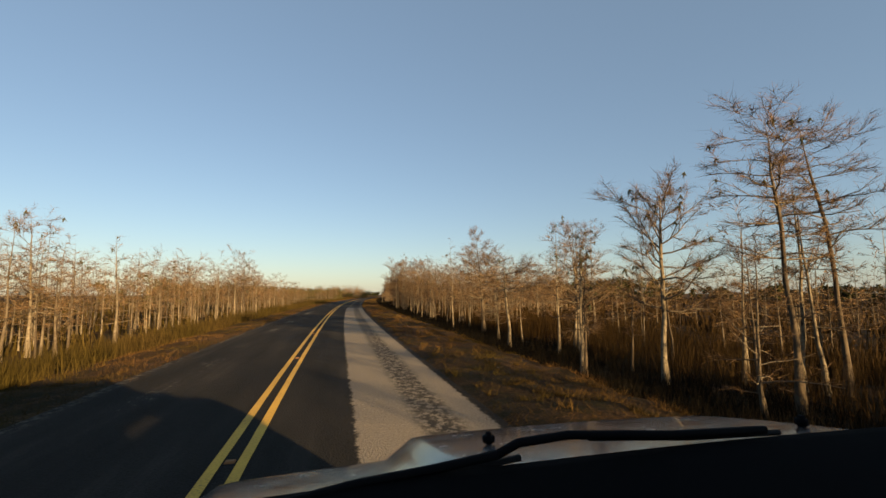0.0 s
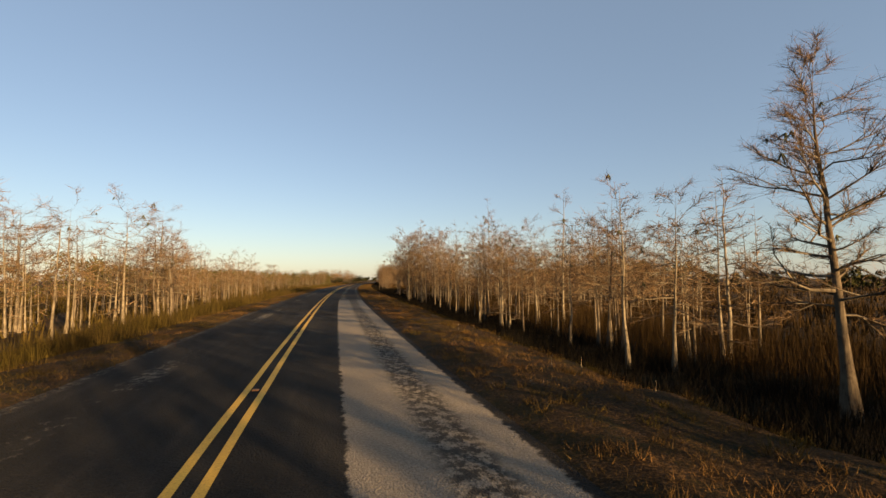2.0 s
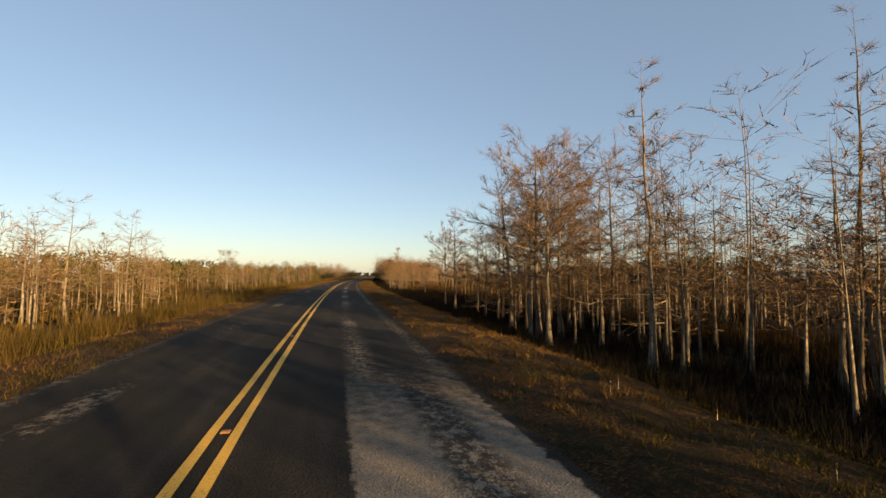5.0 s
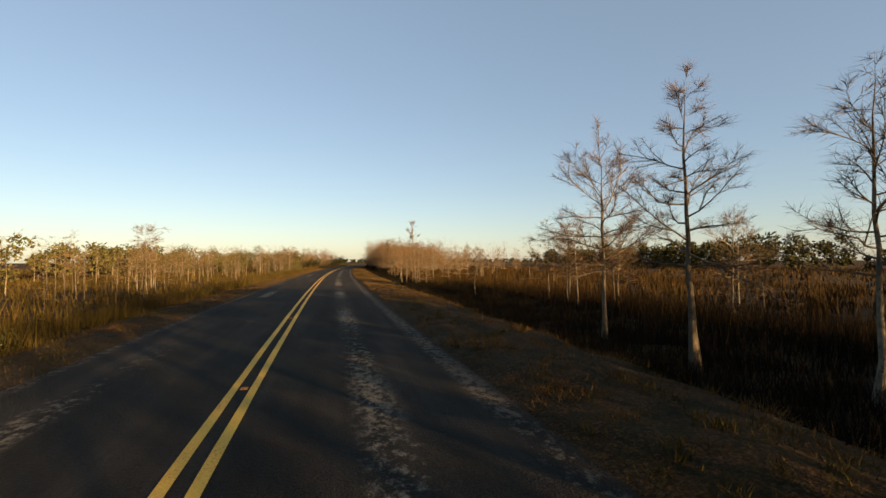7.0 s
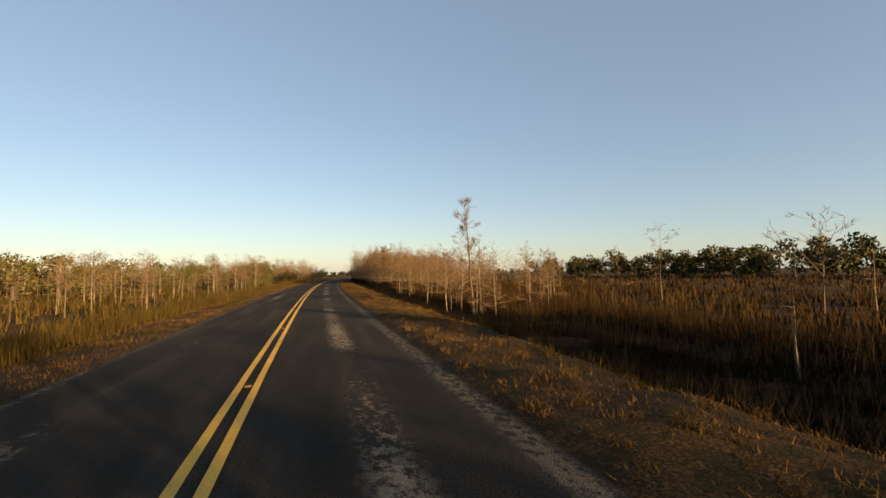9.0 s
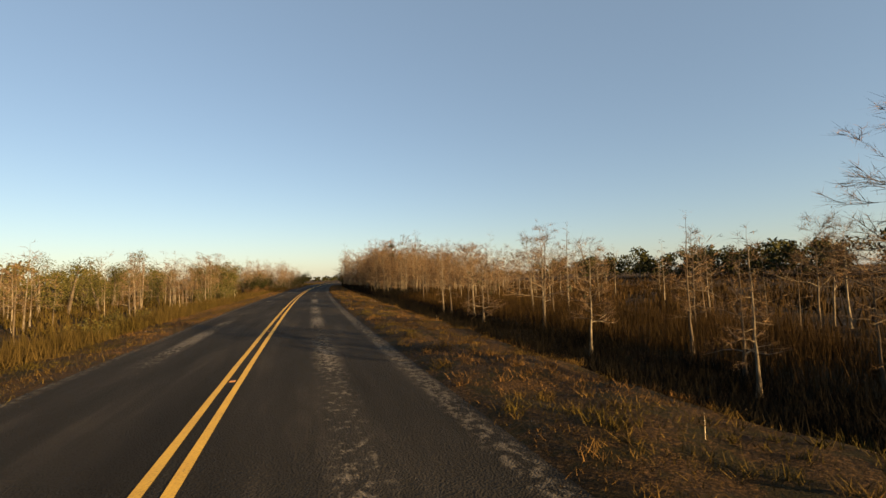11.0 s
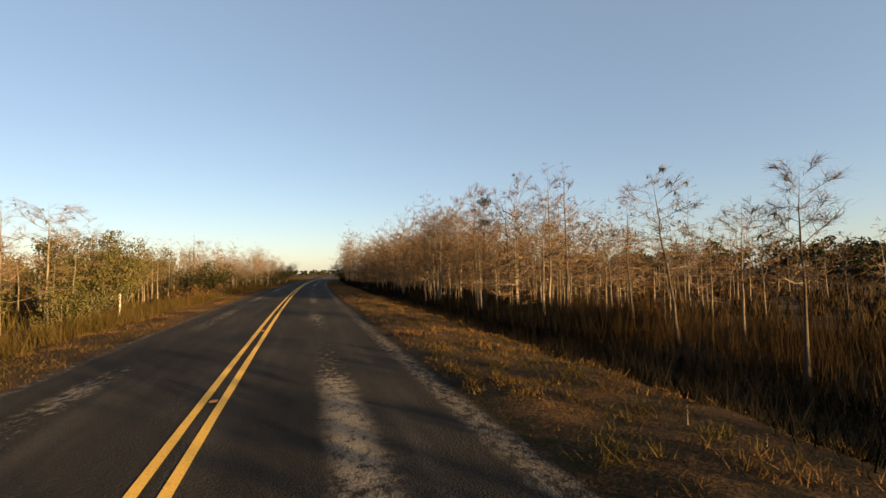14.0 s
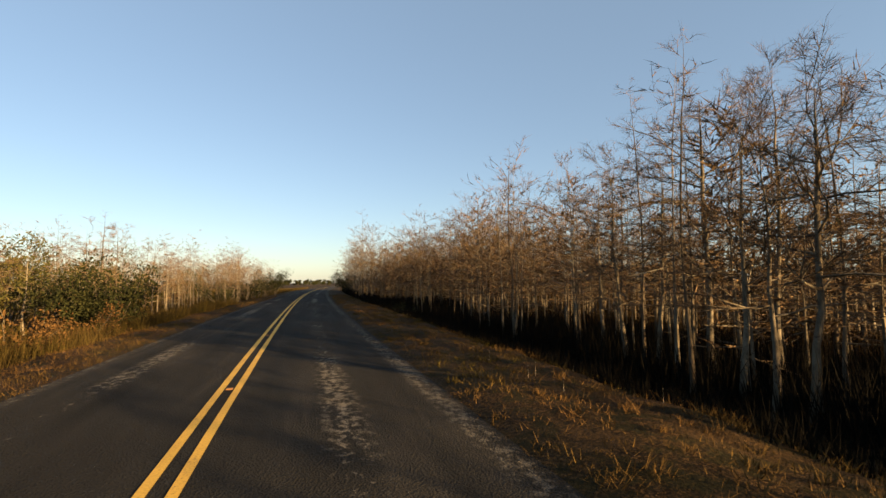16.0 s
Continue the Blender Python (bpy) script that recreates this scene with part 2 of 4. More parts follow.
def ground_z(s, d):
    """Height of the land beside the road: verge, shallow ditch, marsh."""
    s, d = np.asarray(s, float), np.asarray(d, float)
    right = np.interp(d, [3.1, 3.3, 3.7, 5.0, 6.2, 6.9, 7.6, 8.6, 14.0, 40.0], [-0.05, 0.0, 0.03, -0.04, -0.20, -0.62, -0.72, -0.66, -0.6, -0.6])
    left = np.interp(-d, [3.0, 3.4, 4.6, 5.4, 7.0, 40.0], [-0.05, -0.04, -0.10, -0.26, -0.5, -0.6])
    z = np.where(d > 0, right, left)
    off = np.maximum(np.where(d > 0, d - 3.1, -d - 3.0), 0)
    rough = 0.03 * np.sin(s * 3.1 + 2.0 * np.sin(d * 2.7)) * np.sin(d * 4.3 + s * 1.1) + 0.05 * np.sin(s * 0.9 + d * 1.3) * np.sin(s * 0.37 - d * 0.8) + 0.04 * np.sin(s * 2.3 + 1.7 * np.sin(d * 1.9))
    return z + rough * np.clip(off / 1.0, 0, 1)


def mesh_object(name, verts, faces, mats, mat_index=None, smooth=False, uv=None):
    me = bpy.data.meshes.new(name)
    verts, faces = np.asarray(verts, np.float32), np.asarray(faces, np.int32)
    k = faces.shape[1]
    me.vertices.add(len(verts))
    me.vertices.foreach_set("co", verts.ravel())
    me.loops.add(faces.size)
    me.loops.foreach_set("vertex_index", faces.ravel())
    me.polygons.add(len(faces))
    me.polygons.foreach_set("loop_start", np.arange(0, faces.size, k, dtype=np.int32))
    if uv is not None:
        layer = me.uv_layers.new(name="UVMap")
        layer.data.foreach_set("uv", np.asarray(uv, np.float32)[faces.ravel()].ravel())
    for m in mats:
        me.materials.append(m)
    if mat_index is not None:
        me.polygons.foreach_set("material_index", np.asarray(mat_index, np.int32))
    me.polygons.foreach_set("use_smooth", np.full(len(faces), smooth))
    me.update(calc_edges=True)
    return new(name, me)


def sheet(name, ss, ds, z, mat, smooth=True):
    """A strip of land or road over rows ss and columns ds; z(s, d) its height."""
    S, D = np.meshgrid(ss, ds, indexing="ij")
    X, Y = along_np(S, D)
    verts = np.stack([X, Y, z(S, D)], -1).reshape(-1, 3)
    a, b = len(ss), len(ds)
    i = (np.arange(a - 1)[:, None] * b + np.arange(b - 1)).ravel()
    faces = np.stack([i, i + 1, i + b + 1, i + b], -1)
    return mesh_object(name, verts, faces, [mat], smooth=smooth, uv=np.stack([D.ravel(), S.ravel()], -1))


def spaced(*pieces):
    out = []
    for lo, hi, step in pieces:
        out += list(np.arange(lo, hi, step))
    return np.array(out + [pieces[-1][1]])


ground_d = np.array([-4000, -1500, -600, -250, -120, -70, -45, -32, -25, -20, -16, -13, -11, -9.5, -8.5, -7.5, -6.8, -6.2, -5.6, -5.0, -4.5, -4.0, -3.4, -3.0,
                     -2.0, 0, 2.0, 3.1, 3.3, 3.7, 4.2, 4.8, 5.4, 6.0, 6.6, 7.2, 7.8, 8.4, 9.0, 9.6, 10.4, 11.5, 12.7, 14, 16, 19, 23, 28, 35, 45, 70, 120, 250, 600, 1000])
ground_s = spaced((-1500, -300, 300), (-300, -60, 20), (-60, -6, 3), (-6, 230, 0.4), (230, 460, 5), (460, 900, 40), (900, 4000, 500))
ground = sheet("ground", ground_s, ground_d, lambda s, d: np.where((d > ROAD_L + 0.01) & (d < ROAD_R - 0.01), -0.10, ground_z(s, d)), M_SOIL)
tagged(ground, "brown marshy ground beside the road, dry and grassy", "ground", kind="structure")


def road_z(s, d):
    return -0.012 * np.abs(d) + 0 * s


road_s = spaced((-300, -60, 20), (-60, 460, 2.0), (460, 900, 20))
road = sheet("road", road_s, np.array([-3.02, -2.4, -1.2, 0, 1.2, 2.4, 3.12]), road_z, M_ROAD)
tagged(road, "dark worn two-lane asphalt road with a faint crown", "road", kind="structure")


def strip(name, lo, hi, s0, s1, lift, mat, label, category, ragged=0.0, step=0.5):
    ss = np.arange(s0, s1 + step / 2, step)
    rnd = np.random.RandomState(len(name) + int(s1))
    e0, e1 = [np.convolve(rnd.uniform(-1, 1, len(ss) + 4), [0.25, 0.5, 1, 0.5, 0.25], "valid") * ragged for _ in "ab"]
    D = np.linspace(0, 1, 4)[None, :] * ((hi + e1) - (lo + e0))[:, None] + (lo + e0)[:, None]
    S = np.repeat(ss[:, None], 4, 1)
    X, Y = along_np(S, D)
    verts = np.stack([X, Y, road_z(S, D) + lift], -1).reshape(-1, 3)
    i = (np.arange(len(ss) - 1)[:, None] * 4 + np.arange(3)).ravel()
    ob = mesh_object(name, verts, np.stack([i, i + 1, i + 5, i + 4], -1), [mat], smooth=True, uv=np.stack([D.ravel(), S.ravel()], -1))
    return tagged(ob, label, category, kind="structure")


for k, at in enumerate((-0.12, 0.12)):
    strip("yellow_line", at - 0.05, at + 0.05, -60, 460, 0.006, M_LINE, "worn yellow painted centre line on the asphalt", "road marking", 0.004, 0.5)

# ---- bare cypress trees ----
class Tubes:
    """Collects tapered tubes as triangles."""

    def __init__(self):
        self.v, self.f, self.k, self.n = [], [], [], 0

    def add(self, pts, radii, sides, wood=0):
        pts, radii = np.asarray(pts, float), np.asarray(radii, float)
        d = np.gradient(pts, axis=0)
        d /= np.linalg.norm(d, axis=1, keepdims=True) + 1e-9
        ref = np.array([0.0, 0.0, 1.0]) if abs(d[0, 2]) < 0.8 else np.array([1.0, 0.0, 0.0])
        u = np.cross(d, ref)
        u /= np.linalg.norm(u, axis=1, keepdims=True) + 1e-9
        w = np.cross(d, u)
        a = np.arange(sides) * 2 * np.pi / sides
        ring = pts[:, None] + radii[:, None, None] * (np.cos(a)[None, :, None] * u[:, None] + np.sin(a)[None, :, None] * w[:, None])
        self.v.append(ring.reshape(-1, 3))
        m = len(pts)
        i = np.arange(m - 1)[:, None] * sides
        j = np.arange(sides)
        p, q = (i + j).ravel(), (i + (j + 1) % sides).ravel()
        self.f.append(np.concatenate([np.stack([p, q, q + sides], -1), np.stack([p, q + sides, p + sides], -1)]) + self.n)
        self.k.append(np.full(2 * (m - 1) * sides, wood))
        self.n += m * sides

    def blades(self, p, q, width, rnd):
        """Fine twigs: one long thin triangle from each p to its q."""
        w = np.cross(q - p, rnd.normal(0, 1, p.shape))
        w *= (width / 2 / (np.linalg.norm(w, axis=1) + 1e-9))[:, None]
        m = len(p)
        self.v.append(np.stack([p - w, p + w, q], 1).reshape(-1, 3))
        self.f.append(np.arange(3 * m).reshape(-1, 3) + self.n)
        self.k.append(np.zeros(m))
        self.n += 3 * m

    def arrays(self):
        return np.concatenate(self.v), np.concatenate(self.f)

    def wood(self):
        """1 for each face of barked wood, 0 for twigs."""
        return np.concatenate(self.k)


def crooked(rnd, start, direction, length, steps, bend, lift=0.0):
    """A crooked line of points."""
    p, d, out = np.array(start, float), np.array(direction, float), []
    d /= np.linalg.norm(d)
    for k in range(steps + 1):
        out.append(p.copy())
        d = d + rnd.normal(0, bend, 3) + (0, 0, lift)
        d /= np.linalg.norm(d)
        p = p + d * length / steps
    return np.array(out)


# share of the height where limbs begin, limb length at the foot and at the top of the crown, rise, number of limbs
STYLES = {"spread": (0.26, 0.40, 0.20, 0.08, 0.60, 24), "flat": (0.44, 0.20, 0.36, 0.12, 0.45, 20), "pole": (0.28, 0.17, 0.07, 0.06, 0.7, 20),
          "shrubby": (0.10, 0.34, 0.10, 0.05, 0.7, 30), "crown": (0.42, 0.28, 0.24, 0.20, 0.9, 19), "fan": (0.34, 0.46, 0.26, 0.30, 1.0, 17),
          "umbrella": (0.62, 0.60, 0.58, 0.0, 0.24, 15), "bonsai": (0.50, 0.20, 0.22, 0.06, 0.40, 26),
          "oak": (0.36, 0.40, 0.42, 0.25, 1.1, 22), "cone": (0.32, 0.44, 0.07, 0.18, 1.0, 21), "egg": (0.28, 0.32, 0.20, 0.25, 1.0, 32), "spire": (0.42, 0.20, 0.15, 0.6, 1.3, 20)}
TOP = {"spread": 0.92, "flat": 0.90, "pole": 0.95, "shrubby": 0.95, "crown": 0.82, "fan": 0.80, "umbrella": 0.80, "bonsai": 0.92, "oak": 0.80, "cone": 0.97, "egg": 0.9, "spire": 0.93}    # trunk tip as a share of the height


FLAT = np.array([1.0, 1.0, 0.55])


def twigs(crown, rnd, lines, detail, wide, fine, share):
    """Two orders of fine, mostly level twigs along the limbs, thickest towards their ends; returns the tips."""
    P, T, L = [], [], []
    for line, length in lines:
        m = int((1.6 + length * 5.5) * detail * share + rnd.rand())
        if m < 1:
            continue
        seg = len(line) - 1
        g = (0.12 + 0.88 * rnd.uniform(0, 1, m) ** 0.85) * seg
        i = np.minimum(g.astype(int), seg - 1)
        P.append(line[i] + (line[i + 1] - line[i]) * (g - i)[:, None])
        t = line[i + 1] - line[i]
        T.append(t / (np.linalg.norm(t, axis=1, keepdims=True) + 1e-9))
        L.append((0.14 + 0.24 * length * (1.1 - g / seg)) * rnd.uniform(0.45, 1.25, m))
    p, t, ln = np.concatenate(P), np.concatenate(T), np.concatenate(L)
    d = t * 0.75 + rnd.normal(0, 0.55, p.shape) * FLAT + (0, 0, 0.10)
    d /= np.linalg.norm(d, axis=1, keepdims=True)
    tip = p + d * ln[:, None]
    crown.blades(p, tip, wide * rnd.uniform(0.9, 1.6, len(p)), rnd)
    k = np.repeat(np.arange(len(p)), fine)
    e = p[k] + d[k] * (ln[k] * rnd.uniform(0.15, 1.0, len(k)))[:, None]
    way = d[k] * 0.7 + rnd.normal(0, 0.55, e.shape) * FLAT + (0, 0, 0.06)
    way *= (rnd.uniform(0.08, 0.19, len(k)) + 0.25 * ln[k] * rnd.rand(len(k)))[:, None]
    crown.blades(e, e + way, wide * rnd.uniform(0.45, 0.8, len(k)), rnd)
    return tip


def cypress(seed, height, style="spread", detail=1.0, lean=(0.0, 0.0), girth=1.0, tufts=0, coarse=False, wide=0.0075, bushy=2.2):
    """Trunk and crown tubes of a bare cypress, and the places of its air plants."""
    rnd = np.random.RandomState(seed)
    height *= TOP[style]
    trunk, crown = Tubes(), Tubes()
    n = 4 if coarse else 11
    zs = np.linspace(0, 1, n) ** 0.9 * height
    wob = np.cumsum(rnd.normal(0, 0.05 * height / n, (n, 2)), 0)
    wob -= wob[0]
    bow = (zs / height) ** 1.35 * height
    pts = np.stack([wob[:, 0] + lean[0] * bow, wob[:, 1] + lean[1] * bow, zs], -1)
    r0 = 1.3 * girth * (0.012 + 0.0064 * min(height, 5.2) + 0.003 * max(height - 5.2, 0))
    rad = r0 * (1 - (0.5 if style in ("umbrella", "oak") else 0.66 if style == "bonsai" else 0.86) * (zs / height) ** 0.85) + r0 * 0.8 * np.exp(-zs / (0.06 * height + 0.12))
    rad *= np.clip((1.04 - zs / height) / 0.3, 0.12, 1)
    trunk.add(np.concatenate([[pts[0] - (0, 0, 0.35)], pts]), np.concatenate([[rad[0] * 1.2], rad]), 4 if coarse else 9)
    f0, l0, l1, up0, up1, count = STYLES[style]
    count = max(5, int(count * (0.55 + 0.45 * min(detail, 1.6))))
    seg, lines, forks = (2 if coarse else 5 if detail >= 1.0 else 4), [], []
    for k in range(count):
        u = (k + rnd.uniform(0, 1)) / count
        f = f0 + (0.985 - f0) * u
        round_off = math.sqrt(max(0.05, 1 - max(0, (u - 0.55) / 0.5) ** 2)) if style not in ("flat", "umbrella", "cone", "bonsai") else 1.0
        ln = height * (l0 + (l1 - l0) * u) * rnd.uniform(0.45, 1.15) * round_off
        z = f * height
        base = np.array([np.interp(z, zs, pts[:, 0]), np.interp(z, zs, pts[:, 1]), z])
        r = np.interp(z, zs, rad)
        az = k * 2.4 + rnd.uniform(-0.7, 0.7)
        limb = crooked(rnd, base, (math.cos(az), math.sin(az), (up0 + (up1 - up0) * u) * (rnd.uniform(0.6, 1.3) if up0 > 0.27 else rnd.uniform(0.3, 1.1)) - 0.04), ln, seg, 0.2, 0.02)
        thick = min(r * 0.62, 0.008 + (0.018 if style in ("umbrella", "oak", "cone", "egg") else 0.013) * ln)
        crown.add(limb[::2] if coarse else limb, np.linspace(thick, 0.0035, 2 if coarse else len(limb)), 3, 1)
        lines.append((limb, ln))
        if ln < 0.4:
            continue
        for j in range(2 if coarse else 3 if detail < 1.0 else 4):       # forks of the limb
            g = rnd.uniform(0.2, 0.85)
            q = np.array([np.interp(g * seg, range(seg + 1), limb[:, c]) for c in range(3)])
            way = limb[-1] - limb[0]
            way = way / np.linalg.norm(way) + rnd.normal(0, 0.5, 3) * FLAT + (0, 0, 0.12)
            l2 = ln * (1.05 - g) * rnd.uniform(0.55, 0.95)
            fork = crooked(rnd, q, way, l2, 2, 0.22, 0.04)
            if not coarse and detail >= 1.0:
                crown.add(fork, np.linspace(thick * (1 - g) * 0.75 + 0.002, 0.003, len(fork)), 3, 1)
            forks.append((fork, l2))
    if forks and (coarse or detail < 1.0):
        ends = np.array([(f[i], f[i + 1]) for f, _ in forks for i in range(len(f) - 1)])
        crown.blades(ends[:, 0], ends[:, 1] + (ends[:, 1] - ends[:, 0]) * 0.3, np.full(len(ends), 0.018 if coarse else 0.014), rnd)
    tips = twigs(crown, rnd, lines + forks, detail, wide, 3, 0.8 if coarse else bushy)
    high = tips[tips[:, 2] > f0 * height + 0.3 * (1 - f0) * height]
    spots = [high[i] for i in rnd.permutation(len(high))[:tufts]]
    return trunk, crown, spots


def tuft_mesh():
    rnd, t = np.random.RandomState(3), Tubes()
    for b in range(11):
        t.add(crooked(rnd, (0, 0, 0), rnd.normal(0, 0.55, 3) + (0, 0, -1.0), rnd.uniform(0.08, 0.20), 2, 0.2), [0.014, 0.012, 0.003], 3)
    ob = mesh_object("air_plant", *t.arrays(), [M_TUFT], smooth=True)
    me = ob.data
    bpy.data.objects.remove(ob)
    return me


TUFT = tuft_mesh()


def tree_thing(name, label, parts, group=""):
    trunk, crown, spots = parts
    base = tagged(new(name), label, "tree", group)
    mesh_object("trunk", *trunk.arrays(), [M_BARK], smooth=True).parent = base
    mesh_object("crown", *crown.arrays(), [M_TWIG, M_BARK], crown.wood(), smooth=True).parent = base
    for k, q in enumerate(spots):
        a = new("air_plant", TUFT)
        a.parent = base
        a.matrix_basis = Matrix.Translation(q) @ Matrix.Rotation(k * 1.7, 4, "Z") @ Matrix.Diagonal((0.65 + 0.4 * (k % 3) / 2,) * 3 + (1,))
    return base


def stand(ob, s, d, k=1.0, turn=0.0):
    p = along(s, d, float(ground_z(s, d)))
    ob.matrix_basis = Matrix.Translation(p) @ Matrix.Rotation(turn, 4, "Z") @ Matrix.Diagonal((k, k, k, 1))
    return ob


hero_count = 100


def hero(s, d, height, style, lean_x, lean_y, girth=1.0, tufts=0, label="", full=1.0):
    """A tree that stands out: its own mesh, place, height and lean."""
    global hero_count
    hero_count += 1
    words = {"spread": "wide-limbed", "flat": "flat-topped", "pole": "slender pole-like", "shrubby": "low-branched", "crown": "tall high-crowned", "fan": "fan-limbed", "umbrella": "umbrella-topped", "bonsai": "thin layered", "oak": "broad-crowned", "cone": "spire-topped", "egg": "round-crowned", "spire": "tall steep-limbed"}[style]
    text = label or f"{words} bare pale cypress in dry sawgrass" + (" with air plants" if tufts else "")
    return stand(tree_thing("cypress_tree", text, cypress(hero_count, height, style, full, (lean_x, lean_y), girth, tufts), "lone cypresses"), s, d)


# right of the road, then left, by the way the road runs
hero(7.1, 9.4, 6.0, "bonsai", -0.092, -0.040, 1.1, 8, full=1.5)
hero(8.1, 11.9, 6.5, "bonsai", -0.186, -0.021, 1.1, 4, full=1.5)
hero(8.2, 11.4, 5.1, "pole", -0.126, -0.019, 0.9, 2)
hero(10.0, 8.8, 5.9, "oak", -0.038, -0.037, 1.2, 26, full=2.0)
hero(21.2, 8.4, 3.7, "pole", -0.022, -0.012, 0.8, 0)
hero(20.5, 8.2, 3.9, "spread", -0.045, -0.009, 0.8, 0)
hero(20.4, 9.3, 3.5, "pole", -0.055, -0.002, 0.8, 0)
hero(30.1, 9.4, 4.9, "spread", 0.030, -0.039, 0.9, 4)
hero(40.5, 11.8, 7.2, "pole", -0.009, -0.037, 0.9, 0)
hero(36.6, 9.5, 3.9, "spread", -0.023, -0.014, 0.9, 0)
hero(41.2, 10.7, 5.2, "flat", -0.063, -0.014, 1, 0)
hero(41.0, 14.1, 5.9, "spread", -0.026, -0.027, 1, 4)
hero(45.3, 9.6, 5.8, "flat", -0.089, -0.003, 1.3, 14)
hero(42.1, 8.1, 3.9, "pole", -0.017, -0.011, 1, 0)
hero(78.4, 9.2, 5.6, "cone", -0.019, -0.011, 1.0, 0, full=1.5)
hero(76.2, 9.0, 4.9, "shrubby", -0.007, -0.013, 1.0, 16)
hero(95.9, 13.6, 5.0, "fan", -0.02, -0.01, 1.0, 0, full=1.4)
hero(95.5, 13.3, 4.4, "fan", -0.04, 0.0, 0.8, 0, full=1.2)
hero(96.4, 13.9, 4.6, "fan", 0.03, 0.0, 0.8, 0, full=1.2)
hero(93.0, 14.5, 4.3, "fan", -0.046, 0.001, 1, 2, full=1.4)
hero(93.5, 15.0, 4.7, "oak", 0.03, 0.0, 1.0, 2, full=1.4)
hero(88.5, 16.8, 4.7, "oak", -0.003, -0.015, 1, 0, full=1.3)
hero(118.2, 7.6, 3.7, "fan", -0.017, -0.011, 0.8, 0)
hero(117.5, 8.9, 6.5, "spire", -0.048, -0.011, 1.1, 2, full=1.4)
hero(117.3, 9.2, 4.6, "pole", 0.010, -0.028, 1, 0)
hero(117.4, 9.0, 3.6, "shrubby", 0.030, -0.027, 0.8, 0)
hero(120.5, 11.2, 4.3, "pole", -0.025, -0.012, 1, 4)
hero(116.5, 9.7, 2.3, "shrubby", 0.002, 0.006, 0.8, 0)
hero(117.9, 13.4, 3.3, "fan", 0.009, -0.016, 0.8, 0)
hero(118.2, 13.1, 3.1, "pole", 0.007, -0.012, 0.8, 0)
hero(127.6, 18.0, 4.6, "fan", 0.010, -0.031, 0.9, 0)
hero(127.0, 18.6, 4.3, "crown", -0.008, -0.022, 0.9, 0)
hero(132.4, 10.1, 4.5, "spread", 0.004, -0.029, 0.9, 0)
hero(134.1, 11.0, 4.7, "pole", -0.027, -0.018, 0.9, 0)
hero(137.7, 14.4, 5.3, "pole", 0.001, -0.033, 0.9, 0)
hero(135.6, 8.8, 3.7, "shrubby", -0.014, -0.013, 1, 10)
hero(140.2, 9.6, 4.6, "crown", 0.010, -0.032, 0.9, 0)
hero(139.1, 9.6, 4.7, "crown", -0.015, -0.020, 1, 0)
hero(140.0, 13.5, 4.6, "spread", -0.045, -0.007, 0.9, 2)
hero(143.2, 12.0, 4.4, "pole", -0.000, -0.023, 0.9, 2)
hero(140.9, 8.9, 4.4, "pole", -0.025, -0.014, 0.9, 0)
hero(142.9, 9.0, 4.4, "crown", -0.019, -0.016, 0.9, 2)
hero(154.0, 10.4, 5.1, "crown", -0.02, -0.02, 0.9, 6, full=1.2)
hero(158.7, 11.8, 6.3, "crown", -0.126, 0.021, 0.9, 10)
hero(160.8, 11.9, 5.2, "pole", -0.035, -0.014, 0.8, 4)
hero(166.3, 12.7, 7.9, "pole", 0.006, -0.044, 0.9, 4)
hero(167.9, 12.7, 8.2, "pole", -0.036, -0.025, 1, 4)
hero(168.9, 11.0, 7.7, "fan", -0.027, -0.028, 1, 0)
hero(168.7, 11.4, 7.9, "fan", -0.019, -0.030, 1.1, 6)
hero(165.4, 11.0, 7.1, "crown", 0.003, -0.038, 1, 10)
hero(173.8, 8.6, 6.6, "oak", 0.004, -0.049, 1, 2)
hero(174.4, 8.6, 6.2, "fan", -0.052, -0.022, 1, 0)
hero(178.4, 9.8, 5.9, "pole", 0.039, -0.061, 1, 0)
hero(19.1, -9.6, 5.7, "spread", -0.042, -0.044, 1.1, 18)
hero(18.8, -8.6, 3.9, "pole", -0.049, -0.021, 1, 0)
hero(20.5, -7.5, 4.7, "pole", 0.008, -0.047, 1, 2)
hero(115.4, -13.4, 5.5, "flat", -0.075, 0.006, 1, 6)
hero(113.9, -13.3, 5.4, "flat", -0.024, -0.017, 1, 6)
hero(159.1, -12.6, 5.3, "crown", -0.056, -0.010, 1, 0)
hero(45.4, -6.8, 5.1, "fan", -0.049, -0.017, 1, 4)
hero(48.4, -7.7, 5.5, "spread", -0.030, -0.025, 1, 6)
hero(104.5, -14.1, 3.9, "pole", -0.011, -0.006, 1, 0)
hero(177.8, -11.8, 6.4, "crown", 0.030, -0.046, 1.1, 4)
hero(18.6, 8.0, 4.8, "umbrella", -0.06, 0.03, 1.4, 4, "leaning flat-topped bare cypress with long crooked limbs", full=1.7)
hero(25.8, 9.1, 6.35, "egg", -0.05, -0.01, 1.5, 8, "large wide-limbed bare cypress with a swollen pale base", full=1.7)
hero(11.3, 7.3, 4.5, "pole", 0.0, 0.0, 1.0, 8)
hero(11.7, 7.6, 4.3, "pole", 0.02, 0.0, 0.9, 4)
hero(61.7, 8.5, 8.4, "pole", 0.0, 0.0, 1.0, 8)
hero(61.6, 14.8, 10.4, "pole", 0.0, 0.0, 1.0, 2)
hero(81.4, 8.6, 6.5, "cone", -0.01, 0.0, 1.3, 0, "tall dark-stemmed bare cypress with one long low limb", full=1.8)
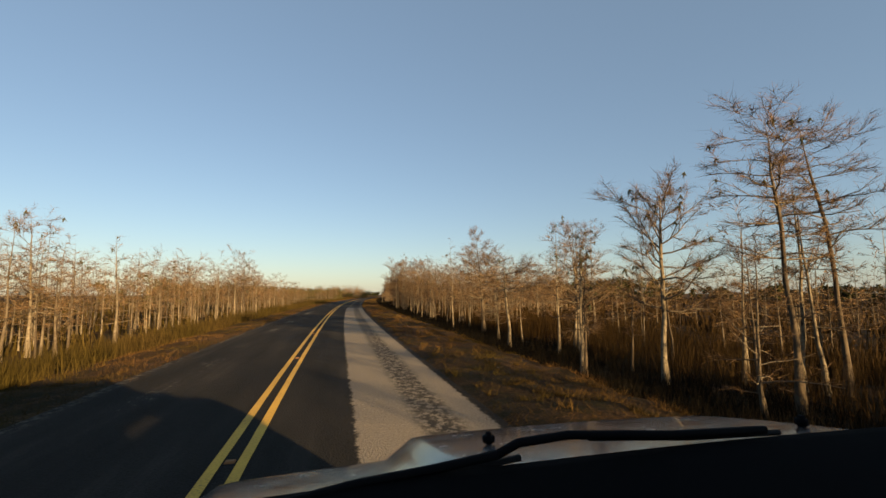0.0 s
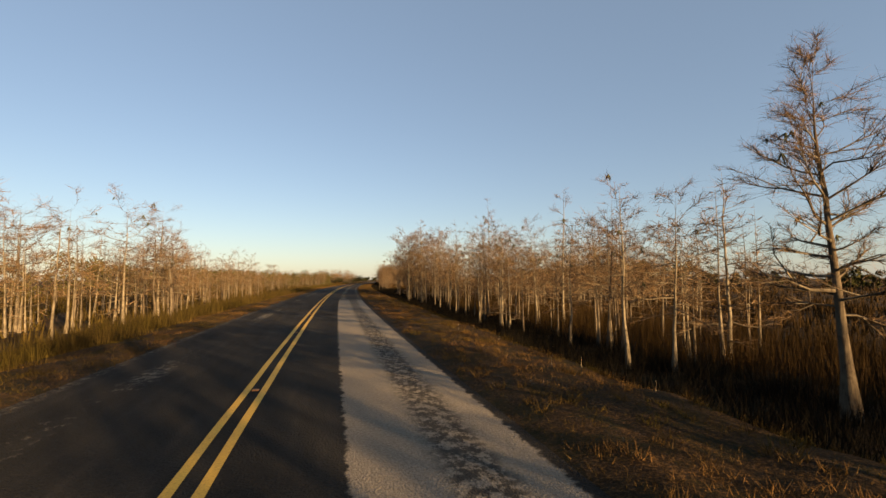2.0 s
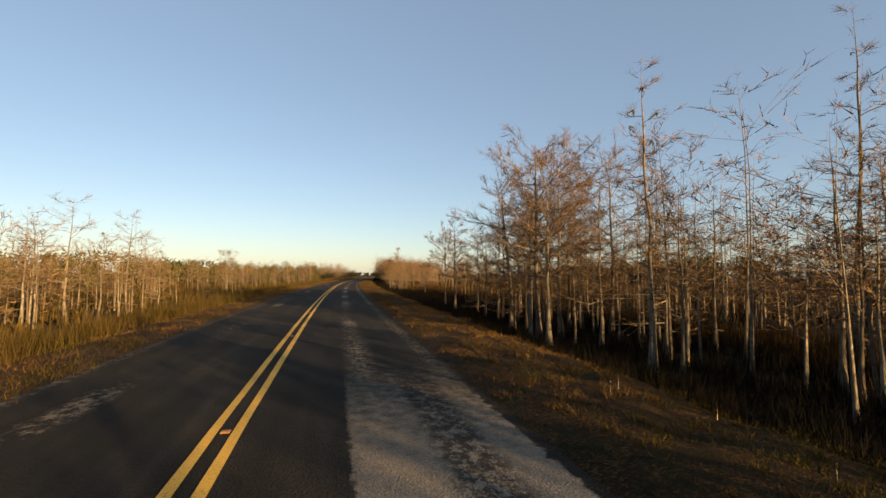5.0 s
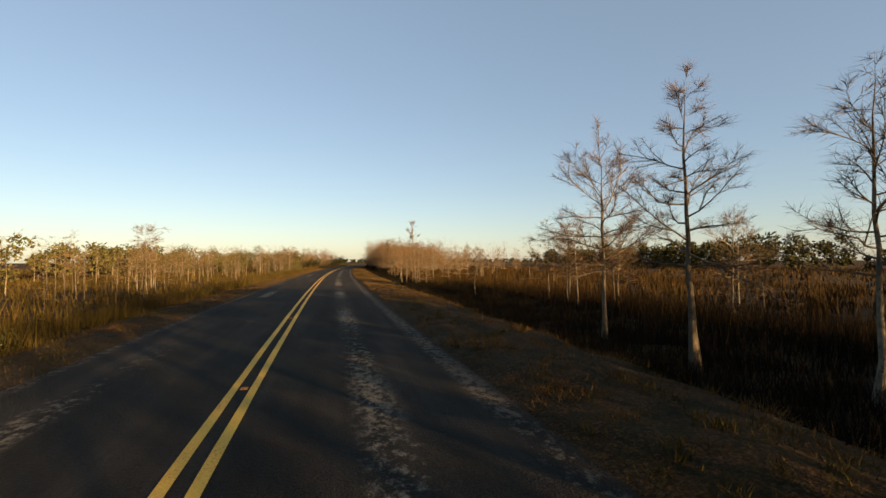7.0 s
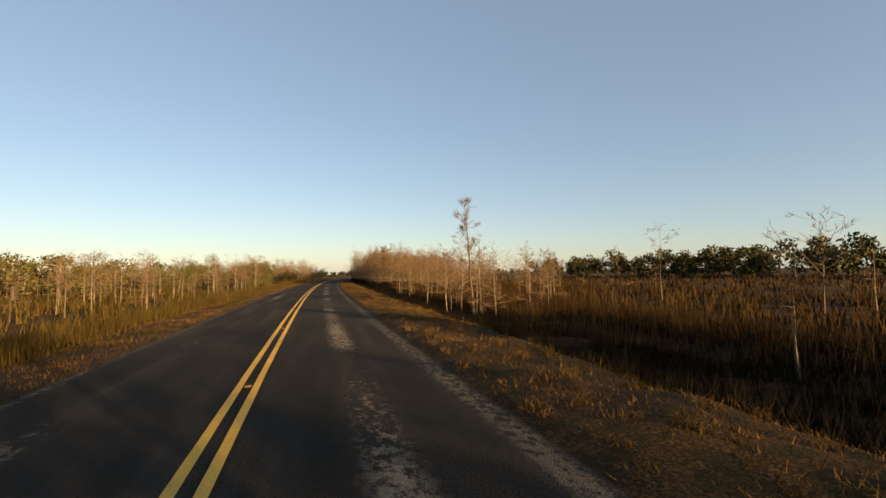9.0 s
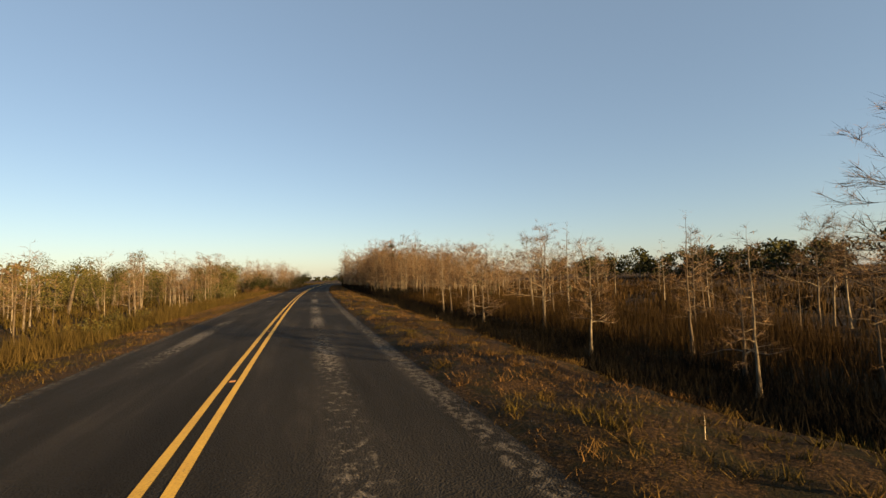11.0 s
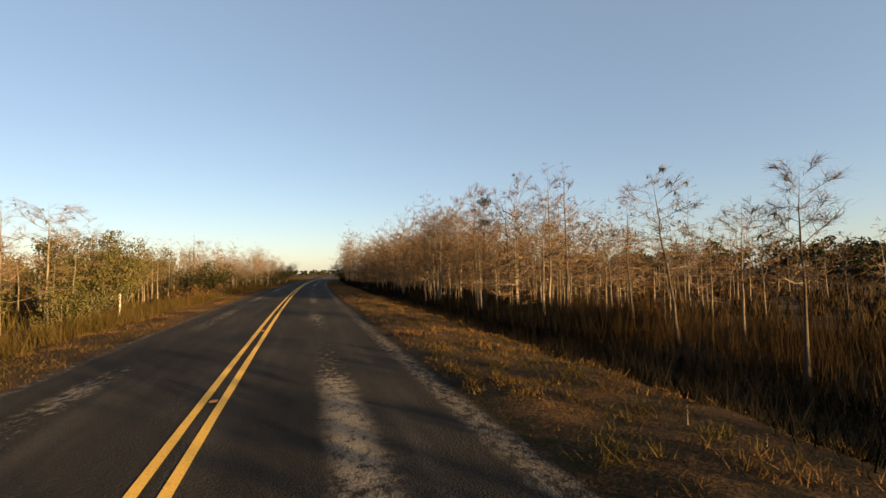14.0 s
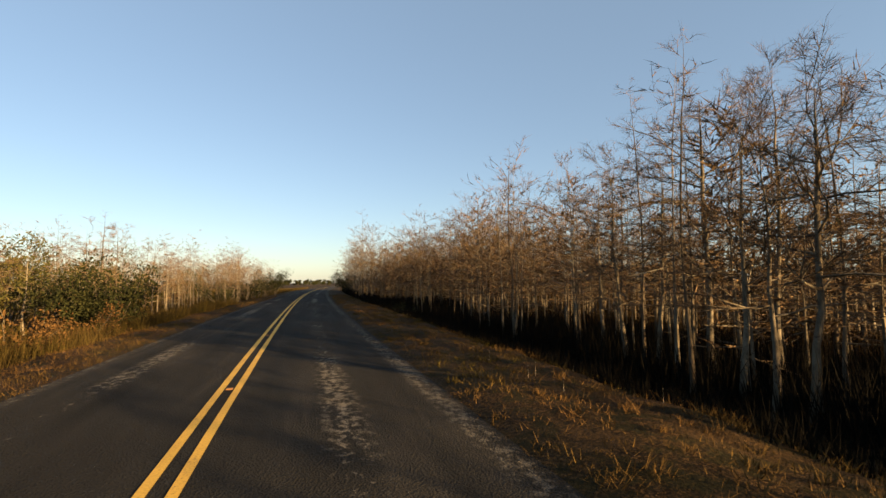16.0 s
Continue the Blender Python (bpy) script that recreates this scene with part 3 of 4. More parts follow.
hero(84.9, 8.7, 6.3, "oak", -0.03, 0.0, 1.05, 2, "broad open-crowned bare cypress beside the road", full=2.0)
hero(128.9, 14.0, 3.9, "shrubby", 0.0, 0.0, 1.0, 0)
hero(126.9, 8.5, 3.3, "spread", 0.0, 0.0, 0.8, 4)
hero(171.3, -9.5, 6.0, "flat", 0.0, 0.0, 1.2, 12, "round-topped cypress with many air plants in its crown")
hero(168.2, 9.0, 7.3, "crown", -0.01, 0.0, 1.0, 6)
hero(175.5, 9.2, 7.2, "fan", 0.0, 0.0, 1.0, 0)
hero(188.5, 10.4, 9.3, "pole", 0.0, 0.0, 1.0, 0)
hero(70.9, 8.5, 7.9, "oak", -0.07, 0.0, 1.3, 8, "cypress with one long limb reaching towards the road", full=1.6)
hero(70.4, 9.1, 8.4, "crown", 0.0, -0.03, 1.2, 8, full=1.6)
hero(67.4, 8.2, 8.8, "oak", -0.03, 0.0, 1.3, 10, full=1.6)
hero(67.5, 9.1, 8.4, "crown", 0.0, 0.0, 1.2, 6, full=1.6)
hero(66.0, 7.9, 7.4, "fan", -0.03, 0.0, 1.3, 8, full=1.6)
hero(67.9, 11.4, 9.2, "fan", -0.03, 0.0, 1.2, 6, full=1.6)
hero(69.0, 10.2, 8.4, "crown", 0.02, 0.0, 1.0, 4, full=1.6)
hero(71.6, 12.1, 8.2, "crown", -0.08, -0.02, 1.2, 4, full=1.5)
hero(72.6, 10.0, 6.6, "spread", -0.03, 0.0, 1.0, 6, full=1.4)
hero(73.9, 9.2, 6.0, "shrubby", -0.02, 0.0, 1.0, 6, full=1.3)
hero(73.4, 13.6, 6.2, "fan", 0.0, 0.0, 1.1, 2, full=1.4)
hero(76.0, 14.8, 5.6, "spread", 0.02, 0.0, 1.0, 0, full=1.3)
hero(16.0, 9.8, 5.2, "oak", -0.06, -0.03, 1.3, 12, "dark leaning bare cypress with crooked limbs and air plants", full=1.2)
hero(16.7, 10.0, 5.3, "pole", 0.02, -0.05, 1.0, 10, full=1.2)
hero(17.8, 10.8, 6.4, "crown", -0.05, -0.05, 1.0, 14, full=1.2)
hero(22.9, 14.5, 6.6, "spread", -0.05, -0.05, 1.0, 10)
hero(177.4, 10.4, 8.2, "oak", -0.04, -0.04, 1.1, 2, full=1.2)
hero(176.0, 10.8, 8.6, "crown", -0.03, -0.04, 1.1, 6, full=1.2)
hero(179.4, 9.6, 6.4, "spread", -0.08, 0.0, 1.0, 0, full=1.2)
hero(182.0, 11.5, 7.6, "fan", -0.03, -0.02, 1.0, 4, full=1.1)
hero(75.7, 12.6, 7.4, "oak", -0.03, 0.0, 1.2, 4, full=1.4)
hero(74.8, 12.0, 8.2, "spread", -0.03, 0.0, 1.2, 6, full=1.4)
hero(76.6, 11.2, 6.6, "fan", -0.04, 0.0, 1.0, 2, full=1.3)
hero(79.5, 16.8, 6.4, "spread", 0.0, 0.0, 1.0, 0, full=1.2)

CLUMP_TREES = [hero(170.2, 10.2, 6.8, "spire", 0.0, 0.0, 1.0, 4, "tall bare cypress with olive leafy clumps in its crown", full=1.2)]

# ---- the roadside trees between them ----
tree_rnd = np.random.RandomState(42)
KINDS = []
for seed, hh, style, dt, lean in ((1, 4.8, "spread", 0.9, (0.0, 0.0)), (2, 5.4, "spread", 0.9, (0.04, 0.0)), (3, 4.6, "flat", 1.0, (0.0, 0.03)), (4, 5.0, "pole", 1.0, (0.02, 0.0)),
                                  (5, 3.6, "shrubby", 0.9, (0.0, 0.0)), (6, 5.4, "crown", 1.0, (-0.05, 0.0)), (7, 4.2, "pole", 1.0, (-0.04, 0.02)), (8, 3.2, "pole", 0.9, (0.03, 0.0)),
                                  (9, 4.8, "fan", 1.0, (0.02, -0.03)), (10, 2.6, "shrubby", 0.7, (-0.02, 0.0)), (11, 5.2, "crown", 1.0, (0.05, 0.02)), (12, 4.4, "flat", 1.0, (-0.03, 0.0)),
                                  (13, 8.0, "crown", 0.95, (-0.02, 0.02)), (14, 7.6, "oak", 0.95, (0.03, 0.0)), (15, 8.4, "pole", 1.0, (0.01, 0.02)), (16, 6.8, "fan", 0.95, (-0.03, 0.0)), (17, 5.6, "pole", 1.0, (0.03, 0.0))):
    KINDS.append((hh, style, cypress(seed, hh, style, dt * 0.8, lean, 0.85 if hh < 6 else 0.62, 3 if style in ("flat", "crown") else 0)))
protos = {}


def plant_tree(kind, s, d, height, turn):
    hh, style, parts = KINDS[kind]
    words = {"spread": "wide-limbed", "flat": "flat-topped", "pole": "slender", "shrubby": "low-branched", "crown": "high-crowned", "fan": "fan-limbed", "oak": "broad-crowned"}[style]
    if kind not in protos:
        protos[kind] = tree_thing("cypress_tree", f"{words} bare grey cypress in the roadside stand", parts, "roadside cypresses")
        ob = protos[kind]
    else:
        ob = copy_thing(protos[kind], Matrix())
    return stand(ob, s, d, height / hh, turn)


RIGHT_FRONT = ([-30, 2, 8, 14, 18, 28, 31, 75, 78, 110, 118, 140, 145, 165, 171, 262, 270], [0.8, 0.8, 0.6, 0.6, 0.2, 0.15, 1, 1, 0.05, 0.04, 0.12, 0.16, 0.0, 0.0, 1, 1, 0])
RIGHT_BACK = ([-80, 15, 22, 29, 33, 74, 80, 112, 122, 162, 176, 262, 270], [1, 0.9, 0.25, 0.25, 0.95, 0.9, 0.16, 0.14, 0.2, 0.25, 1, 1, 0])
LEFT_FRONT = ([-20, 82, 88, 158, 165, 169, 184, 192, 252, 258], [1, 1, 0.1, 0.15, 0.7, 0.35, 0.35, 1, 1, 0])
LEFT_BACK = ([-20, 78, 92, 158, 168, 250, 258], [0.9, 0.9, 0.6, 0.6, 0.9, 0.9, 0])


# an open glade runs off to the right behind the first big tree
def scatter(side, s0, s1, d0, d1, tries, dens):
    out = []
    for _ in range(tries):
        s, d = tree_rnd.uniform(s0, s1), tree_rnd.uniform(d0, d1)
        if tree_rnd.rand() < np.interp(s, *dens) and not (side > 0 and s > 19 and d < 36 and 0.76 < (d - 1) / (s - 15) < 1.5):
            out.append((s, side * d))
    return out


near = scatter(1, -12, 205, 8.2, 12.5, 245, RIGHT_FRONT) + scatter(-1, 4, 215, 8.3, 12.5, 215, LEFT_FRONT)


def stand_height(s, d):
    """How tall the roadside trees grow along the way, against their usual height."""
    if d > 0:
        return float(np.interp(s, [0, 28, 45, 58, 80, 140, 165, 200], [1.05, 1.0, 1.2, 1.2, 0.9, 1.0, 1.35, 1.55]))
    return float(np.interp(s, [0, 30, 45, 64, 76, 90, 150, 165, 185, 215], [0.95, 1.05, 1.25, 1.2, 1.0, 0.8, 0.9, 1.1, 1.1, 1.35]))


near.sort(key=lambda q: abs(q[1]))
for s, d in near[:130]:
    kind = int(tree_rnd.choice(12, p=[0.07, 0.05, 0.08, 0.16, 0.08, 0.10, 0.16, 0.08, 0.06, 0.04, 0.08, 0.04]))
    tall = stand_height(s, d)
    if d > 0 and s > 160:
        kind = int(tree_rnd.choice((12, 13, 14, 15, 16)))
        tall = np.interp(s, [160, 175, 200], [0.95, 1.08, 1.12])
    plant_tree(kind, s, d, min(KINDS[kind][0] * tree_rnd.uniform(0.7, 1.12) * tall, 8.0), tree_rnd.uniform(0, 6.28))


# slim trees dotted over the marsh before the tall wood
for s, d in scatter(1, 146, 172, 12.5, 24, 34, ([0, 300], [1, 1])):
    kind = int(tree_rnd.choice((2, 3, 5, 6, 10, 11)))
    plant_tree(kind, s, d, KINDS[kind][0] * tree_rnd.uniform(0.7, 1.05), tree_rnd.uniform(0, 6.28))


# the woods behind: thin bare trees past counting
def woodland(name, spots, kinds, label, tall):
    V, F, I, n = [], [], [], 0
    for s, d in spots:
        size = tree_rnd.uniform(0.65, 1.15) * tall(s, d)
        some = [q for q in kinds if (q[0] > 6) == (size > 1.25)] or kinds
        hh, trunk, crown = some[tree_rnd.randint(len(some))]
        k = size * 4.7 / hh
        a = tree_rnd.uniform(0, 6.28)
        x, y = along_np(s, d)
        off = np.array([x, y, float(ground_z(s, d))])
        rot = np.array([[math.cos(a), -math.sin(a), 0], [math.sin(a), math.cos(a), 0], [0, 0, 1]]) * k
        for (v, f), mi in (trunk, crown):
            V.append(v @ rot.T + off)
            F.append(f + n)
            I.append(mi)
            n += len(v)
    ob = mesh_object(name, np.concatenate(V), np.concatenate(F), [M_TWIG, M_BARK], np.concatenate(I), smooth=True)
    return tagged(ob, label, "trees", kind="stuff")


fine = [(hh, (t.arrays(), t.wood() + 1), (c.arrays(), c.wood())) for hh, _, (t, c, _) in KINDS]
woodland("woodland", near[130:], fine, "bare grey cypresses standing close behind the roadside trees", stand_height)
thin = []
for seed, hh, style in ((21, 4.6, "pole"), (22, 5.0, "spread"), (23, 3.8, "pole"), (24, 4.8, "crown"), (25, 4.0, "shrubby"), (26, 5.4, "pole"), (27, 4.8, "fan"), (28, 5.0, "flat"),
                        (31, 8.0, "crown"), (32, 7.6, "spread"), (33, 8.2, "pole"), (34, 7.8, "fan")):
    t, c, _ = cypress(seed, hh, style, 0.62 if hh < 6 else 0.5, girth=0.62 if hh < 6 else 0.5, coarse=True, wide=0.020)
    thin.append((hh, (t.arrays(), t.wood() + 1), (c.arrays(), c.wood())))
THICKET = ([-70, 74, 82, 160, 176, 250, 262], [1, 1, 0.12, 0.14, 1, 1, 0])
spots = (scatter(1, -50, -8, 9, 24, 90, RIGHT_BACK) + scatter(1, -8, 150, 11, 24, 250, RIGHT_BACK) + scatter(1, 165, 268, 8.6, 22, 330, RIGHT_FRONT)
         + scatter(1, 150, 268, 26, 45, 40, RIGHT_BACK) + scatter(1, 30, 78, 8.6, 14, 70, RIGHT_FRONT) + scatter(1, 50, 77, 14, 34, 80, THICKET) + scatter(1, 215, 266, 5.9, 9, 70, RIGHT_FRONT))
dense = []
for seed, hh, style in ((41, 4.4, "spread"), (42, 3.8, "shrubby"), (43, 4.8, "spread"), (44, 4.2, "fan"), (45, 3.4, "shrubby")):
    t, c, _ = cypress(seed, hh, style, 0.6, girth=0.5, coarse=True, wide=0.032)
    dense.append((hh, (t.arrays(), t.wood() + 1), (c.arrays(), c.wood())))
woodland("woodland", scatter(1, -40, 262, 16, 42, 330, THICKET) + scatter(1, 167, 262, 9.5, 26, 420, THICKET) + scatter(1, 46, 77, 14, 32, 80, THICKET), dense, "dense brown twiggy thicket of dwarf cypress", lambda s, d: float(np.interp(s, [0, 40, 56, 76, 80, 140, 165, 195], [1.0, 1.05, 1.2, 1.2, 1.0, 0.95, 1.15, 1.5])))
woodland("woodland", spots, thin, "bare thin cypress woods behind the roadside trees", lambda s, d: float(np.interp(s, [0, 30, 46, 58, 76, 80, 140, 165, 190, 210], [1.1, 0.95, 1.15, 1.6, 1.65, 1.0, 0.95, 1.5, 1.75, 1.95])))
spots = scatter(-1, 0, 252, 12, 30, 350, LEFT_BACK) + scatter(-1, 80, 165, 10.5, 24, 110, LEFT_BACK) + scatter(-1, 60, 252, 30, 50, 40, LEFT_BACK) + scatter(-1, 8, 252, 8.8, 13, 260, LEFT_FRONT) + scatter(-1, 14, 82, 8.6, 16, 90, LEFT_FRONT) + scatter(-1, 212, 256, 5.8, 9, 70, LEFT_FRONT)
woodland("woodland", spots, thin, "sunlit bare cypress woods beyond the golden grass", lambda s, d: float(np.interp(s, [0, 50, 76, 90, 140, 165, 185, 210], [0.9, 1.05, 1.0, 0.8, 0.9, 1.05, 1.1, 1.4])))

# ---- evergreen trees and shrubs ----
def leaf_cloud(rnd, centre, radii, count, size):
    """Leaves as small bent quads on and in a lumpy crown; returns triangles."""
    d = rnd.normal(0, 1, (count, 3))
    d /= np.linalg.norm(d, axis=1, keepdims=True)
    r = rnd.uniform(0.02, 1.0, count) ** 0.42
    lump = 1 + 0.25 * np.sin(5 * d[:, 0] + 3 * d[:, 2] + centre[0]) * np.cos(4 * d[:, 1] + centre[1])
    p = np.asarray(centre) + d * np.asarray(radii) * (r * lump)[:, None]
    a, b = rnd.normal(0, 1, (count, 3)), rnd.normal(0, 1, (count, 3))
    a *= (size * rnd.uniform(0.6, 1.4, count) / np.linalg.norm(a, axis=1))[:, None]
    b -= a * ((a * b).sum(1) / (a * a).sum(1))[:, None]
    b *= (size * 0.45 / np.linalg.norm(b, axis=1))[:, None]
    v = np.stack([p - a, p + b, p + a, p - b], 1).reshape(-1, 3)
    i = np.arange(count)[:, None] * 4
    return v, np.concatenate([i + [0, 1, 2], i + [0, 2, 3]])


def leafy_clump(tree, z, seed):
    """A ball of olive leaves caught round the stem of a bare tree, z metres up."""
    rnd = np.random.RandomState(seed)
    v, f = leaf_cloud(rnd, (0.05, 0.0, z), (0.40, 0.36, 0.22), 620, 0.036)
    mesh_object("leafy_clump", v, f, [M_SHRUB]).parent = tree


def evergreen_belt(name, trees, label, mat, leaves=150, size=0.24):
    """Far evergreen trees: trunks and leafy crowns with gaps."""
    rnd = np.random.RandomState(len(trees))
    V, F, I, n = [], [], [], 0
    for s, d, h in trees:
        x, y = along_np(s, d)
        z = float(ground_z(s, d))
        t = Tubes()
        t.add(crooked(rnd, (x, y, z - 0.2), (rnd.normal(0, 0.08), rnd.normal(0, 0.08), 1), h * 0.75, 3, 0.05), [0.14, 0.11, 0.07, 0.04], 4)
        v, f = t.arrays()
        V.append(v), F.append(f + n), I.append(np.zeros(len(f)))
        n += len(v)
        for b in range(4):
            c = (x + rnd.normal(0, 0.17 * h), y + rnd.normal(0, 0.17 * h), z + h * (0.14 + 0.66 * (b + rnd.rand()) / 4))
            w = h * rnd.uniform(0.16, 0.27)
            v, f = leaf_cloud(rnd, c, (w, w, w * 0.75), leaves, size * (0.6 + 0.05 * h))
            V.append(v), F.append(f + n), I.append(np.ones(len(f)))
            n += len(v)
    ob = mesh_object(name, np.concatenate(V), np.concatenate(F), [M_BARK, mat], np.concatenate(I))
    return tagged(ob, label, "trees", kind="stuff")


for tree in CLUMP_TREES:
    leafy_clump(tree, 5.93, 3)
    leafy_clump(tree, 5.93 - 1.1, 4)

ev = np.random.RandomState(9)
belt = [(ev.uniform(85, 262), -ev.uniform(28, 50), ev.uniform(4.2, 6.4)) for _ in range(120)] + [(ev.uniform(10, 60), -ev.uniform(55, 80), ev.uniform(4, 5.5)) for _ in range(30)]
evergreen_belt("evergreen_belt", belt, "dark green evergreen thicket behind the bare cypresses", M_SHRUB, 75, 0.29)
belt = [(ev.uniform(150, 256), -ev.uniform(12.5, 28), ev.uniform(4.0, 6.2)) for _ in range(50)]
evergreen_belt("evergreen_belt", belt, "olive leafy evergreens mixed among the bare trunks", M_SHRUB, 360, 0.085)
belt = [(ev.uniform(150, 330), ev.uniform(88, 120), ev.uniform(6.5, 9.8)) for _ in range(110)] + [(ev.uniform(20, 150), ev.uniform(95, 150), ev.uniform(3.4, 5.0)) for _ in range(90)]
evergreen_belt("evergreen_belt", belt, "dark evergreen hammock rising beyond the open marsh", M_HAMMOCK, 60, 0.45)
belt = [(ev.uniform(620, 760), ev.uniform(-330, 330), ev.uniform(3.5, 7.5)) for _ in range(380)]
evergreen_belt("evergreen_belt", belt, "low far tree line across the open prairie", M_LEAF, 20, 1.0)


def shrub(s, d, h, w, seed, mat, label, leaves=900, size=0.055):
    rnd = np.random.RandomState(seed)
    base = tagged(new("shrub"), label, "shrub", "roadside shrubs")
    V, F, n = [], [], 0
    for k in range(7):
        a = rnd.uniform(0, 6.28)
        line = crooked(rnd, (0.12 * math.cos(a), 0.12 * math.sin(a), -0.2), (0.35 * w / h * math.cos(a) * 2, 0.35 * w / h * math.sin(a) * 2, 1), h * rnd.uniform(0.6, 0.95) + 0.2, 4, 0.12)
        stem = Tubes()
        stem.add(line, np.linspace(0.028, 0.008, 5), 4)
        mesh_object("stem", *stem.arrays(), [M_BARK], smooth=True).parent = base
        for q in line[2:]:
            r = w * rnd.uniform(0.16, 0.30)
            v, f = leaf_cloud(rnd, q, (r, r, r * 0.9), leaves // 21, size)
            V.append(v), F.append(f + n)
            n += len(v)
    mesh_object("foliage", np.concatenate(V), np.concatenate(F), [mat]).parent = base
    return stand(base, s, d)


shrub(164.5, -8.6, 2.0, 1.8, 1, M_SHRUB, "tall leafy shrub with yellow-green leaves", 1600)
shrub(168.5, -7.6, 1.7, 1.6, 2, M_SHRUB, "leafy shrub with yellow-green leaves over dry grass", 1600)
shrub(172.0, -8.2, 2.7, 2.2, 3, M_SHRUB, "leafy green shrub among bare trunks", 1600)
shrub(191.5, -7.1, 3.3, 3.8, 4, M_LEAF, "dense dark green bush at the road edge", 7000, 0.075)
shrub(172.0, -8.4, 1.9, 1.8, 5, M_LEAF, "dark green bush under pale trunks", 1800)
shrub(188.0, -6.5, 1.6, 2.0, 6, M_RUST, "low rusty brown shrub in the tall grass", 1200)
shrub(184.0, -6.8, 1.5, 2.2, 7, M_RUST, "low rusty brown shrub in the tall grass", 1200)
shrub(137.0, -7.0, 1.1, 1.5, 8, M_SHRUB, "low green shrub in golden grass", 900)
shrub(143.0, -7.6, 1.2, 1.6, 9, M_SHRUB, "low green shrub in golden grass", 900)
shrub(214.0, -6.6, 2.4, 2.4, 10, M_LEAF, "dark evergreen bush beside the road", 1400, 0.07)
shrub(228.0, -6.2, 3.0, 2.8, 11, M_LEAF, "dark evergreen bush beside the road", 1400, 0.08)
shrub(240.0, -5.8, 3.8, 3.2, 12, M_LEAF, "dark evergreen bush beside the road", 1400, 0.09)
shrub(248.0, -5.4, 4.6, 3.6, 13, M_LEAF, "tall dark evergreen bush at the wood's end", 1600, 0.1)
shrub(253.0, -6.4, 4.8, 3.6, 14, M_LEAF, "tall dark evergreen bush at the wood's end", 1600, 0.1)
shrub(246.0, 6.4, 3.2, 2.6, 15, M_LEAF, "dark evergreen bush on the shaded verge", 1400, 0.09)
shrub(257.0, 5.9, 4.4, 3.4, 16, M_LEAF, "tall dark evergreen bush at the wood's end", 1600, 0.1)
shrub(265.0, 5.6, 5.2, 3.8, 17, M_LEAF, "tall dark evergreen bush at the wood's end", 1600, 0.1)
shrub(200.0, 7.6, 1.3, 2.0, 18, M_LEAF, "low dark bush in the shaded ditch", 900)
shrub(84.0, -6.2, 0.9, 1.6, 19, M_LEAF, "low dark bush in the roadside grass", 800)
shrub(101.0, -6.0, 0.8, 1.4, 20, M_LEAF, "low dark bush in the roadside grass", 800)


for k, (s, d, h, w) in enumerate(((174.5, -9.8, 4.9, 2.6), (177.6, -9.8, 5.0, 2.8), (181.6, -10.2, 4.6, 2.6), (195.5, -12.6, 4.8, 2.6))):
    shrub(s, d, h, w, 40 + k, M_SHRUB, "tall leafy evergreen with sunlit yellow-green leaves", 3000, 0.085)

# ---- grass ----
grass_rnd = np.random.RandomState(5)


def tufted(s0, s1, d0, d1, clumps, per, spread):
    cs, cd = grass_rnd.uniform(s0, s1, clumps), grass_rnd.uniform(d0, d1, clumps)
    tall = np.repeat(grass_rnd.uniform(0.6, 1.2, clumps), per)
    return (np.repeat(cs, per) + grass_rnd.normal(0, spread, clumps * per), np.repeat(cd, per) + grass_rnd.normal(0, spread, clumps * per), tall)


def blades(name, patches, mat, label, category):
    """Grass: one narrow triangle a blade. patches: (s, d, heights), width, lean."""
    V = []
    rnd = np.random.RandomState(len(label))
    for (s, d, height), width, lean in patches:
        m = len(s)
        x, y = along_np(s, d)
        a = rnd.uniform(0, 2 * np.pi, m)
        wv = np.stack([np.cos(a), np.sin(a), np.zeros(m)], -1) * (width * rnd.uniform(0.6, 1.4, m))[:, None] / 2
        base = np.stack([x, y, ground_z(s, d) - 0.03], -1)
        tip = base + np.stack([rnd.normal(0, lean, m) * height, rnd.normal(0, lean, m) * height, height], -1)
        V.append(np.stack([base - wv, base + wv, tip], 1).reshape(-1, 3))
    v = np.concatenate(V)
    ob = mesh_object(name, v, np.arange(len(v)).reshape(-1, 3), [mat])
    return tagged(ob, label, category, kind="stuff")


def grow(p, lo, hi):
    s, d, t = p
    return s, d, t * grass_rnd.uniform(lo, hi, len(s))


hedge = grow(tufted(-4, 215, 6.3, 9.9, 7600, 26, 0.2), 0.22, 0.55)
# more near-black sedge, painting the woods' shade onto the marsh
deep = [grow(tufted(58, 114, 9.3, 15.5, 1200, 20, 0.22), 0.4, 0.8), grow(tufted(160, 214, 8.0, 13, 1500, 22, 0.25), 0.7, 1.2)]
blades("ditch_sedge", [(hedge, 0.015, 0.3)] + [(q, 0.026, 0.2) for q in deep] + [(grow(tufted(205, 268, 5.9, 8.6, 900, 22, 0.2), 0.5, 1.0), 0.05, 0.2)], M_SHADE_SEDGE, "dense dark green sedge filling the roadside ditch", "grass")
near_marsh = [grow(tufted(a, b, c, 16, m, 32, 0.3), 0.6, 1.15) for a, b, c, m in ((-8, 58, 9.7, 1500), (58, 114, 12, 700), (114, 160, 9.9, 1200), (160, 190, 12, 320))]
marsh = grow(tufted(-10, 215, 15, 38, 2200, 18, 0.34), 0.55, 1.0)
beyond = grow(tufted(205, 330, 8.2, 40, 1200, 20, 0.35), 0.5, 1.0)
far_off = grow(tufted(-10, 230, 38, 110, 1800, 9, 0.6), 0.5, 1.0)
